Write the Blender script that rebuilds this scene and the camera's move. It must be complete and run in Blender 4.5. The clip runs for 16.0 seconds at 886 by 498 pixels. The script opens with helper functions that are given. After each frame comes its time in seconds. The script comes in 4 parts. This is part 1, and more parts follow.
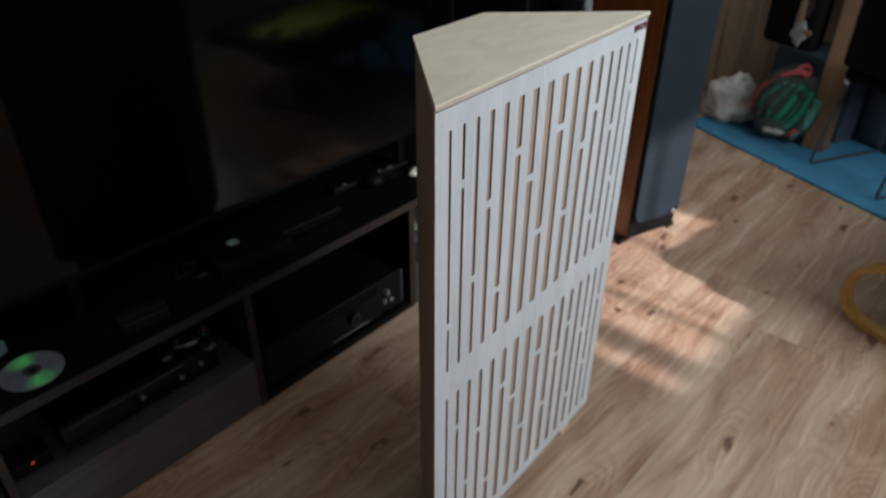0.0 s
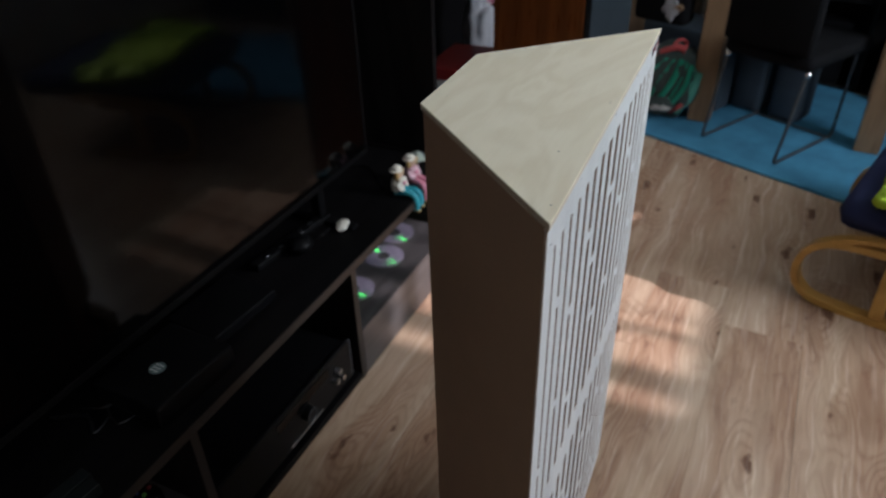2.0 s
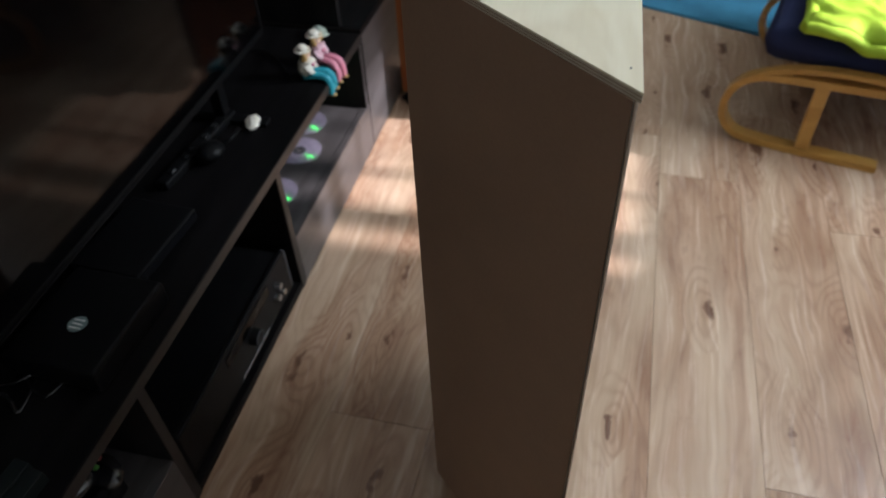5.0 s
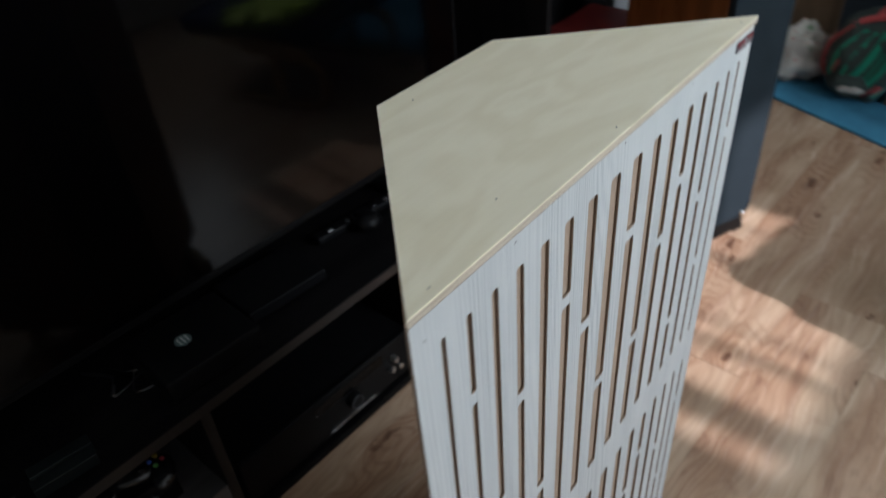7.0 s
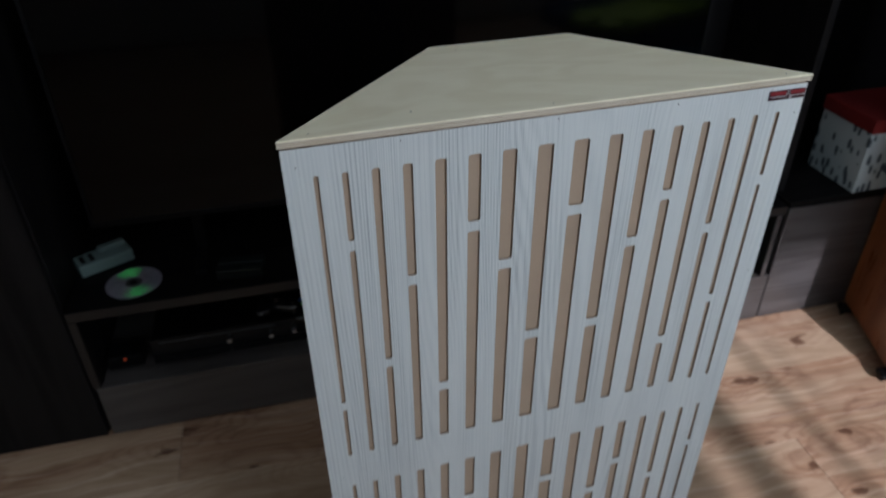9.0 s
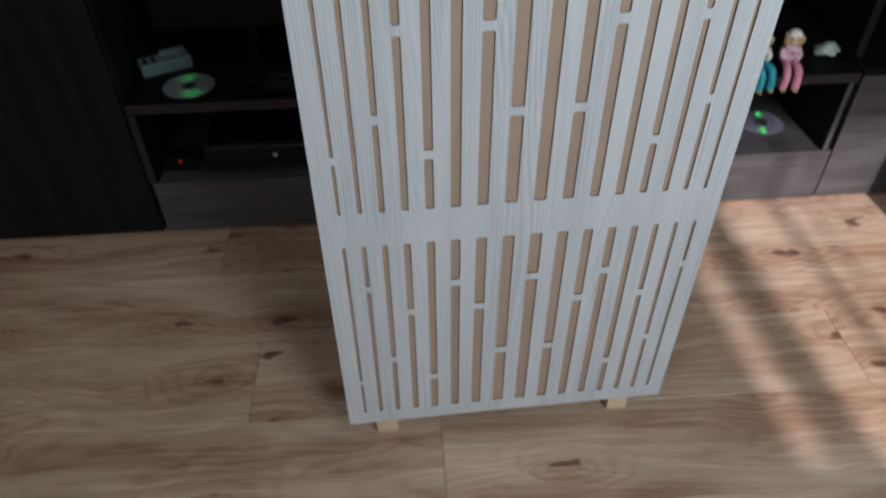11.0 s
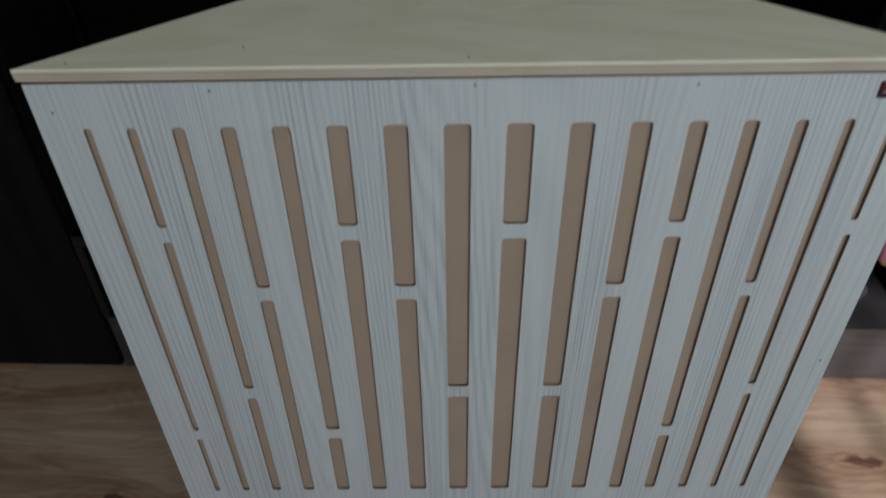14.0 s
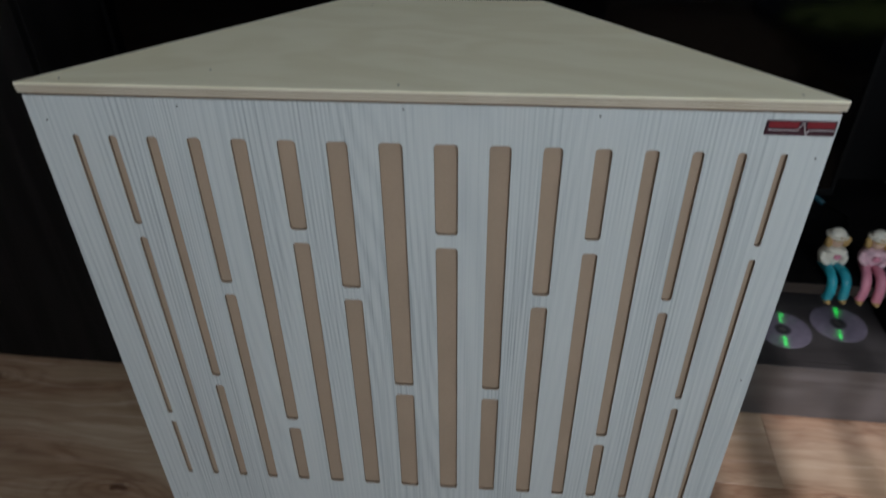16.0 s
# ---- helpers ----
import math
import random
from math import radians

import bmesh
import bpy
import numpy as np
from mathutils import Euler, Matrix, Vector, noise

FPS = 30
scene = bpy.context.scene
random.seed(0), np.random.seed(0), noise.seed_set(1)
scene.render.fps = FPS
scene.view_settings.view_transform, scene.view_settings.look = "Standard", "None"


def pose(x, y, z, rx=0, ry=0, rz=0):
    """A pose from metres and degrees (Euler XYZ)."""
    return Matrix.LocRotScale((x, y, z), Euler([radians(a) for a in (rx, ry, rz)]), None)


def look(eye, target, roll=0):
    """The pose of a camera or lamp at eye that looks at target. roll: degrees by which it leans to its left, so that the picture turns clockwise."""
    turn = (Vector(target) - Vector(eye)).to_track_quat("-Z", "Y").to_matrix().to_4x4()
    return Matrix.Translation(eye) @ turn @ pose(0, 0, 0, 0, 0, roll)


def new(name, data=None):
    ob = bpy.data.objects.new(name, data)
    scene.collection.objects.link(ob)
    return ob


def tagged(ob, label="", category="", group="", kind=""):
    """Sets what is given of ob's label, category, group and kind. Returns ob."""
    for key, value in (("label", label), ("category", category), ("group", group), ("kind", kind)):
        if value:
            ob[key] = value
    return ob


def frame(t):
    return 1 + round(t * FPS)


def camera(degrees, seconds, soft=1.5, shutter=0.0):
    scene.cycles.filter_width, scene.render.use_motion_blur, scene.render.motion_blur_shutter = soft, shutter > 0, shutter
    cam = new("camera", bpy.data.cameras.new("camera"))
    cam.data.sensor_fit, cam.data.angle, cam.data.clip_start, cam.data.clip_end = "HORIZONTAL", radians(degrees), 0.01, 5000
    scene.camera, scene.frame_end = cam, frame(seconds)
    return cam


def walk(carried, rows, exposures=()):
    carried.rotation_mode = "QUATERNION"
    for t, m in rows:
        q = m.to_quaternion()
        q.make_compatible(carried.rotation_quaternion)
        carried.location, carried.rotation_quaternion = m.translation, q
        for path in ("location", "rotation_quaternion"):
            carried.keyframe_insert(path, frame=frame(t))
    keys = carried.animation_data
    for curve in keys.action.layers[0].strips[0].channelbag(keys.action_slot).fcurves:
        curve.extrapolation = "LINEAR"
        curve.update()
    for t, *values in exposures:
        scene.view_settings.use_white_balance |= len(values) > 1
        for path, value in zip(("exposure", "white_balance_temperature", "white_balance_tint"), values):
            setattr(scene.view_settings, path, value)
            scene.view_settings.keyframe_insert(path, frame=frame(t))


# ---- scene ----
cam = camera(64.0, 16.0, shutter=0.6)
PATH = [
    (0, (0.5378, -0.6509, 1.3586), (-0.5192, 0.6601, 0.2781), 0.49),
    (0.5, (0.4518, -0.5762, 1.3583), (-0.6130, 0.7524, 0.3086), 0.26),
    (1, (0.3684, -0.5406, 1.3624), (-0.6523, 0.8259, 0.3176), 0.64),
    (1.5, (0.2336, -0.5286, 1.3674), (-0.5822, 0.9598, 0.3097), -1.00),
    (2, (0.1321, -0.5257, 1.3620), (-0.5480, 0.9902, 0.2494), -1.67),
    (2.5, (0.0931, -0.4809, 1.3449), (-0.6095, 0.9779, 0.1721), -0.89),
    (3, (0.0416, -0.4612, 1.3336), (-0.5111, 1.0309, 0.1227), -1.64),
    (3.5, (-0.0544, -0.4658, 1.3021), (-0.3529, 1.0062, -0.0191), -2.11),
    (3.7, (-0.0745, -0.4682, 1.2921), (-0.3170, 0.9383, -0.0366), -1.83),
    (5.8, (0.0563, -0.4041, 1.2911), (-0.4616, 0.9057, -0.0575), -4.70),
    (6, (0.1215, -0.3998, 1.3063), (-0.5359, 0.9396, -0.0251), -4.45),
    (6.5, (0.1932, -0.3555, 1.3189), (-0.6714, 0.9325, 0.0569), -6.75),
    (7, (0.2386, -0.2289, 1.3302), (-0.8237, 0.9608, 0.1230), -5.11),
    (7.5, (0.2938, -0.1183, 1.3312), (-0.9859, 0.8696, 0.1545), -5.00),
    (8, (0.4315, 0.0010, 1.3251), (-1.0412, 0.6025, 0.1118), -2.35),
    (8.5, (0.5208, 0.0156, 1.3226), (-1.0385, 0.4758, 0.1574), -1.01),
    (9, (0.6429, -0.0172, 1.3271), (-0.9494, 0.4275, 0.2010), -0.66),
    (9.5, (0.7455, -0.0482, 1.3234), (-0.8323, 0.3884, 0.1738), -0.95),
    (10, (0.7980, -0.0295, 1.3096), (-0.7689, 0.3427, 0.1237), -0.64),
    (10.2, (0.8127, -0.0081, 1.2968), (-0.7454, 0.3026, 0.0825), -0.63),
    (12.3, (0.6768, 0.1957, 1.0778), (-0.7377, 0.2954, -0.3318), -0.61),
    (12.5, (0.5999, 0.1957, 1.0825), (-0.8236, 0.2847, -0.3202), -1.24),
    (13, (0.4789, 0.1948, 1.1281), (-1.0137, 0.2839, -0.1996), -1.61),
    (13.5, (0.4429, 0.2271, 1.1689), (-1.0925, 0.2961, -0.1111), -1.95),
    (14, (0.4266, 0.2741, 1.2151), (-1.1471, 0.2561, -0.0195), -1.06),
    (14.5, (0.4319, 0.2960, 1.2360), (-1.1753, 0.2531, 0.0463), -0.77),
    (15, (0.4431, 0.3120, 1.2495), (-1.1905, 0.2411, 0.0988), -0.98),
    (15.5, (0.4573, 0.3383, 1.2528), (-1.1884, 0.2433, 0.1213), -0.78),
    (16, (0.4828, 0.3608, 1.2374), (-1.1352, 0.2252, 0.0698), -0.64),
]
EXPOSURE = [(0, 0.43, 6500, 9), (2.5, 0.44, 6450, 10), (3.2, 0.70, 6450, 9), (3.7, 0.91, 6450, 8), (6, 0.97, 6450, 6), (6.5, 0.70, 6300, 5), (7, 0.38, 6350, 6), (8, -0.22, 6150, 6), (9, -0.21, 6150, 6), (10.2, 0.20, 6350, 7), (12.3, 0.15, 6350, 6), (13, -0.18, 6400, 4), (13.5, -0.52, 6400, 3), (14.5, -0.47, 6400, 4), (16, -0.52, 6400, 4)]
walk(cam, [(t, look(eye, target, roll)) for t, eye, target, roll in PATH], EXPOSURE)

cam.data.dof.use_dof = True
cam.data.dof.focus_distance = 0.65
cam.data.dof.aperture_fstop = 6.5

# ---- daylight ----
SUN_SLOPE = 0.54
SUN_EL = math.atan(SUN_SLOPE)
world = bpy.data.worlds.new("world")
scene.world = world
world.use_nodes = True
_wn = world.node_tree.nodes
_bg = _wn["Background"]
_sky = _wn.new("ShaderNodeTexSky")
_sky.sky_type = "NISHITA"
_sky.sun_disc = False
_sky.sun_elevation = SUN_EL
_sky.sun_rotation = radians(90)
world.node_tree.links.new(_sky.outputs[0], _bg.inputs[0])
_bg.inputs[1].default_value = 0.1

sun_data = bpy.data.lights.new("sun", "SUN")
sun_data.energy, sun_data.angle, sun_data.color = 5.0, radians(1.3), (1.0, 0.92, 0.99)
sun = new("sun", sun_data)
sun.matrix_world = look((6, 1.0, 6 * SUN_SLOPE + 1), (5, 1.0, 5 * SUN_SLOPE + 1))

# Room axes: the furniture wall and the floor boards are turned a little against the trap.
ROOM = pose(-0.676, 0, 0, 0, 0, -2.65)
FURN = pose(-0.676, 0, 0, 0, 0, -2.1)
WIN_LX = 2.75


def room_y(y, lx):
    """Distance along the furniture wall for a world y at the depth lx."""
    return (y + 0.0462 * lx) / 0.9989


WIN = (room_y(0.817, WIN_LX), room_y(1.83, WIN_LX), 1.066, 2.42)

sky_data = bpy.data.lights.new("window_skylight", "AREA")
sky_data.shape, sky_data.size, sky_data.size_y = "RECTANGLE", WIN[1] - WIN[0], WIN[3] - WIN[2]
sky_data.energy, sky_data.color = 40.5, (0.80, 0.885, 1.0)
sky_light = new("window_skylight", sky_data)
sky_light.matrix_world = ROOM @ look((WIN_LX + 0.02, (WIN[0] + WIN[1]) / 2, (WIN[2] + WIN[3]) / 2), (0, (WIN[0] + WIN[1]) / 2, (WIN[2] + WIN[3]) / 2))


# Added fill lamp on the room side of an unseen, assumed window.
WIN2 = (-1.25, 0.30, 1.1, 2.40)
fill_data = bpy.data.lights.new("curtain_fill_lamp", "AREA")
fill_data.shape, fill_data.size, fill_data.size_y = "RECTANGLE", WIN2[1] - WIN2[0], WIN2[3] - WIN2[2]
fill_data.energy, fill_data.color = 5.0, (0.84, 0.90, 1.0)
fill_light = new("curtain_fill_lamp", fill_data)
fill_light.matrix_world = ROOM @ look((WIN_LX - 0.07, (WIN2[0] + WIN2[1]) / 2, (WIN2[2] + WIN2[3]) / 2), (0, (WIN2[0] + WIN2[1]) / 2, (WIN2[2] + WIN2[3]) / 2))


# ---- materials ----
class Nodes:
    """A principled material with short calls for its nodes."""

    def __init__(self, name, rough=0.5, metal=0.0, color=(0.5, 0.5, 0.5)):
        self.m = bpy.data.materials.new(name)
        self.m.use_nodes = True
        self.t = self.m.node_tree
        self.b = self.t.nodes["Principled BSDF"]
        self.put("Roughness", rough)
        self.put("Metallic", metal)
        self.put("Base Color", (*color, 1))

    def put(self, socket, value):
        if hasattr(value, "node"):
            self.t.links.new(value, self.b.inputs[socket])
        else:
            self.b.inputs[socket].default_value = value

    def node(self, kind, **inputs):
        n = self.t.nodes.new(kind)
        for key, value in inputs.items():
            s = n.inputs[key] if not key.startswith("i") else n.inputs[int(key[1:])]
            if hasattr(value, "node"):
                self.t.links.new(value, s)
            else:
                s.default_value = value
        return n

    def coords(self, scale, shuffle=False):
        base = self.node("ShaderNodeTexCoord").outputs["Object"]
        if shuffle:
            r = self.node("ShaderNodeObjectInfo").outputs["Random"]
            off = self.node("ShaderNodeVectorMath", i0=(37.0, 91.0, 53.0))
            off.operation = "SCALE"
            self.t.links.new(r, off.inputs["Scale"])
            add = self.node("ShaderNodeVectorMath", i0=base, i1=off.outputs[0])
            base = add.outputs[0]
        mul = self.node("ShaderNodeVectorMath", i0=base, i1=scale)
        mul.operation = "MULTIPLY"
        return mul.outputs[0]

    def noise(self, vec, scale=1.0, detail=4.0, rough=0.55, distort=0.0):
        return self.node("ShaderNodeTexNoise", Vector=vec, Scale=scale, Detail=detail, Roughness=rough, Distortion=distort).outputs[0]

    def math(self, op, a, b=0.0, c=0.0):
        n = self.node("ShaderNodeMath", i0=a, i1=b, i2=c)
        n.operation = op
        return n.outputs[0]

    def ramp(self, fac, stops):
        n = self.node("ShaderNodeValToRGB", Fac=fac)
        e = n.color_ramp.elements
        while len(e) < len(stops):
            e.new(0.5)
        for el, (p, col) in zip(e, stops):
            el.position, el.color = p, (*col, 1) if len(col) == 3 else col
        return n.outputs[0]

    def mix(self, fac, a, b, blend="MIX"):
        n = self.node("ShaderNodeMix")
        n.data_type, n.blend_type = "RGBA", blend
        for s, v in ((n.inputs[0], fac), (n.inputs[6], a), (n.inputs[7], b)):
            if hasattr(v, "node"):
                self.t.links.new(v, s)
            else:
                s.default_value = v if not isinstance(v, tuple) else (*v, 1)
        return n.outputs[2]

    def bump(self, height, strength=0.2, distance=0.001):
        self.put("Normal", self.node("ShaderNodeBump", Height=height, Strength=strength, Distance=distance).outputs[0])


def g(v):
    return (v, v, v)


def plain(name, color, rough=0.5, metal=0.0, vary=0.12, scale=40.0, bump=0.1, gloss=0.5):
    """Paint, plastic or metal with a faint mottling at two scales."""
    k = Nodes(name, rough, metal, color)
    big = k.noise(k.coords((1, 1, 1)), scale * 0.15, 3)
    fine = k.noise(k.coords((1, 1, 1)), scale * 4, 2)
    f = k.math("MULTIPLY_ADD", big, 0.7, k.math("MULTIPLY", fine, 0.3))
    k.put("Base Color", k.ramp(f, [(0.3, tuple(c * (1 - vary) for c in color)), (0.7, tuple(min(1, c * (1 + vary)) for c in color))]))
    k.put("Roughness", k.math("MULTIPLY_ADD", big, 0.2, rough - 0.1))
    k.b.inputs["Specular IOR Level"].default_value = gloss
    if bump:
        k.bump(fine, bump, 0.0006)
    return k.m


def oak_floor():
    """Knotty laminate: broad heartwood bands, wavy streaks, curls and small dark knots along each board."""
    k = Nodes("oak_laminate", 0.34)
    base = k.coords((1, 1, 1), True)

    def scaled(vec, by):
        n = k.node("ShaderNodeVectorMath", i0=vec, i1=by)
        n.operation = "MULTIPLY"
        return n.outputs[0]

    wob = k.math("SUBTRACT", k.noise(scaled(base, (34.0, 15.0, 1.0)), 1.0, 3), 0.5)
    vor = k.node("ShaderNodeTexVoronoi", Vector=scaled(base, (7.0, 2.9, 1.0)), Scale=1.0, Randomness=1.0)
    vor.voronoi_dimensions = "2D"
    rnd = k.node("ShaderNodeSeparateColor", i0=vor.outputs["Color"])
    some = k.math("GREATER_THAN", rnd.outputs[0], 0.44)
    dist = k.math("MULTIPLY_ADD", wob, 0.46, vor.outputs["Distance"])
    size = k.math("MULTIPLY_ADD", rnd.outputs[1], 13.0, 7.5)
    near = k.math("MULTIPLY", k.math("MAXIMUM", k.math("SUBTRACT", 1.0, k.math("MULTIPLY", dist, size)), 0.0), some)
    halo = k.math("MULTIPLY", k.math("MAXIMUM", k.math("SUBTRACT", 1.0, k.math("MULTIPLY", vor.outputs["Distance"], 2.1)), 0.0), some)
    sway = k.math("SUBTRACT", k.noise(scaled(base, (4.0, 2.1, 1.0)), 1.0, 3, 0.5, 0.5), 0.5)
    shift = k.node("ShaderNodeCombineXYZ", i0=k.math("MULTIPLY_ADD", sway, 0.085, k.math("MULTIPLY", halo, 0.022)))
    bent = k.node("ShaderNodeVectorMath", i0=base, i1=shift.outputs[0]).outputs[0]
    zone = k.ramp(k.math("ADD", k.noise(scaled(bent, (7.5, 1.0, 1.0)), 1.0, 3, 0.5, 0.5), k.math("MULTIPLY", halo, 0.10)), [(0.42, g(0.0)), (0.60, g(1.0))])
    patch = k.noise(scaled(base, (5.0, 2.4, 1.0)), 1.0, 3, 0.55, 0.8)
    streak = k.noise(scaled(bent, (88.0, 2.6, 1.0)), 1.0, 5, 0.66, 0.2)
    fine = k.noise(scaled(bent, (420.0, 9.0, 1.0)), 1.0, 3, 0.6)
    field = k.math("ADD", k.math("MULTIPLY", k.noise(scaled(bent, (7.0, 1.1, 1.0)), 1.0, 2, 0.45, 0.6), 84.0), k.math("MULTIPLY", halo, 26.0))
    rings = k.math("MULTIPLY", k.math("POWER", k.math("MULTIPLY_ADD", k.math("SINE", field), 0.5, 0.5), 2.5), k.math("MULTIPLY_ADD", zone, 0.65, 0.35))
    stain = k.ramp(k.noise(scaled(bent, (24.0, 6.5, 1.0)), 1.0, 4, 0.68, 1.0), [(0.52, g(0.0)), (0.70, g(1.0))])
    stain = k.math("MULTIPLY", stain, k.math("MULTIPLY_ADD", zone, 0.85, 0.1))
    tone = k.math("ADD", k.math("MULTIPLY_ADD", patch, 0.40, 0.11), k.math("ADD", k.math("MULTIPLY", streak, 0.40), k.math("MULTIPLY", fine, 0.10)))
    pale = k.ramp(tone, [(0.40, (0.37, 0.262, 0.168)), (0.54, (0.51, 0.382, 0.268)), (0.68, (0.595, 0.465, 0.342))])
    red = k.ramp(tone, [(0.40, (0.235, 0.130, 0.080)), (0.54, (0.39, 0.245, 0.158)), (0.68, (0.50, 0.35, 0.245))])
    col = k.mix(k.math("MULTIPLY", zone, 0.9), pale, red)
    col = k.mix(k.math("MULTIPLY", rings, 0.48), col, (0.25, 0.142, 0.093))
    col = k.mix(k.math("MULTIPLY", stain, 0.70), col, (0.185, 0.096, 0.065))
    heart = k.ramp(near, [(0.06, g(0.0)), (0.30, g(0.6)), (0.65, g(0.92))])
    col = k.mix(heart, col, (0.13, 0.068, 0.043))
    r = k.node("ShaderNodeObjectInfo").outputs["Random"]
    tint = k.ramp(r, [(0.0, (0.955, 0.905, 0.89)), (0.5, (0.99, 0.95, 0.94)), (1.0, (1.02, 0.99, 0.985))])
    k.put("Base Color", k.mix(1.0, col, tint, "MULTIPLY"))
    k.put("Roughness", k.math("MULTIPLY_ADD", streak, 0.16, 0.18))
    k.bump(k.math("ADD", fine, k.math("MULTIPLY", rings, 0.3)), 0.14, 0.0008)
    return k.m


def white_ash():
    """White-washed ash foil, grain upright (local z): dense fine lines that open into long pointed arches."""
    k = Nodes("white_ash", 0.5)
    across = k.node("ShaderNodeSeparateXYZ", i0=k.coords((1, 1, 1))).outputs[1]
    low = k.noise(k.coords((0.0, 6.0, 0.5)), 1.0, 2, 0.45, 0.2)
    wild = k.noise(k.coords((0.0, 60.0, 5.0)), 1.0, 3)
    phase = k.math("ADD", k.math("MULTIPLY_ADD", low, 260.0, k.math("MULTIPLY", across, 1300.0)), k.math("MULTIPLY", wild, 5.0))
    rings = k.math("POWER", k.math("MULTIPLY_ADD", k.math("SINE", phase), 0.5, 0.5), 1.6)
    pores = k.noise(k.coords((0.0, 520.0, 4.0)), 1.0, 3, 0.6)
    fine = k.noise(k.coords((0.0, 1100.0, 26.0)), 1.0, 3, 0.65)
    area = k.noise(k.coords((0.0, 17.0, 1.2)), 1.0, 2, 0.5, 0.5)
    mask = k.ramp(area, [(0.36, g(0.22)), (0.60, g(1.0))])
    tone = k.math("ADD", k.math("MULTIPLY", k.math("MULTIPLY", rings, mask), 0.27),
                  k.math("ADD", k.math("MULTIPLY", k.math("MULTIPLY", k.ramp(pores, [(0.46, g(0.0)), (0.68, g(1.0))]), mask), 0.40), k.math("MULTIPLY", fine, 0.22)))
    k.put("Base Color", k.ramp(tone, [(0.08, (0.615, 0.629, 0.627)), (0.32, (0.534, 0.555, 0.562)), (0.75, (0.35, 0.374, 0.388))]))
    k.put("Roughness", k.math("MULTIPLY_ADD", fine, 0.15, 0.42))
    k.bump(k.math("SUBTRACT", fine, k.math("MULTIPLY", tone, 2.0)), 0.15, 0.0005)
    return k.m


def birch(name, light, dark):
    """Birch veneer, grain along local y."""
    k = Nodes(name, 0.5)
    low = k.noise(k.coords((7.0, 1.6, 1.0)), 1.0, 3, 0.5, 1.4)
    rings = k.math("MULTIPLY_ADD", k.math("SINE", k.math("MULTIPLY", low, 40.0)), 0.5, 0.5)
    fine = k.noise(k.coords((260.0, 14.0, 1.0)), 1.0, 4)
    blot = k.noise(k.coords((16.0, 5.0, 1.0)), 1.0, 4, 0.6, 1.0)
    tone = k.math("ADD", k.math("MULTIPLY", rings, 0.25), k.math("ADD", k.math("MULTIPLY", fine, 0.3), k.math("MULTIPLY", blot, 0.45)))
    k.put("Base Color", k.ramp(tone, [(0.25, dark), (0.7, light)]))
    k.put("Roughness", k.math("MULTIPLY_ADD", fine, 0.2, 0.4))
    k.bump(fine, 0.08, 0.0005)
    return k.m


def wood(name, light, dark, scale, rough=0.45, rings=30.0, gloss=0.5):
    """Grain stretched by the scale vector of its object."""
    k = Nodes(name, rough)
    low = k.noise(k.coords(scale), 1.0, 2, 0.5, 0.5)
    r = k.math("MULTIPLY_ADD", k.math("SINE", k.math("MULTIPLY", low, rings)), 0.5, 0.5)
    fine = k.noise(k.coords(tuple(s * 22 for s in scale)), 1.0, 4, 0.6)
    tone = k.math("ADD", k.math("MULTIPLY", r, 0.35), k.math("MULTIPLY", fine, 0.65))
    k.put("Base Color", k.ramp(tone, [(0.28, dark), (0.72, light)]))
    k.put("Roughness", k.math("MULTIPLY_ADD", fine, 0.2, rough - 0.1))
    k.b.inputs["Specular IOR Level"].default_value = gloss
    k.bump(fine, 0.15, 0.0006)
    return k.m


def cloth(name, color, weave=900.0, rough=0.9, fold=0.5, vary=0.25, gloss=0.3):
    k = Nodes(name, rough, 0.0, color)
    k.b.inputs["Specular IOR Level"].default_value = gloss
    v = k.coords((1, 1, 1))
    a, b = k.noise(v, 9.0, 3), k.noise(v, weave, 2)
    f = k.math("MULTIPLY_ADD", a, 0.6, k.math("MULTIPLY", b, 0.4))
    k.put("Base Color", k.ramp(f, [(0.3, tuple(c * (1 - vary) for c in color)), (0.7, tuple(min(1, c * (1 + vary)) for c in color))]))
    k.bump(k.math("ADD", k.math("MULTIPLY", a, fold * 4), b), 0.35, 0.002)
    return k.m


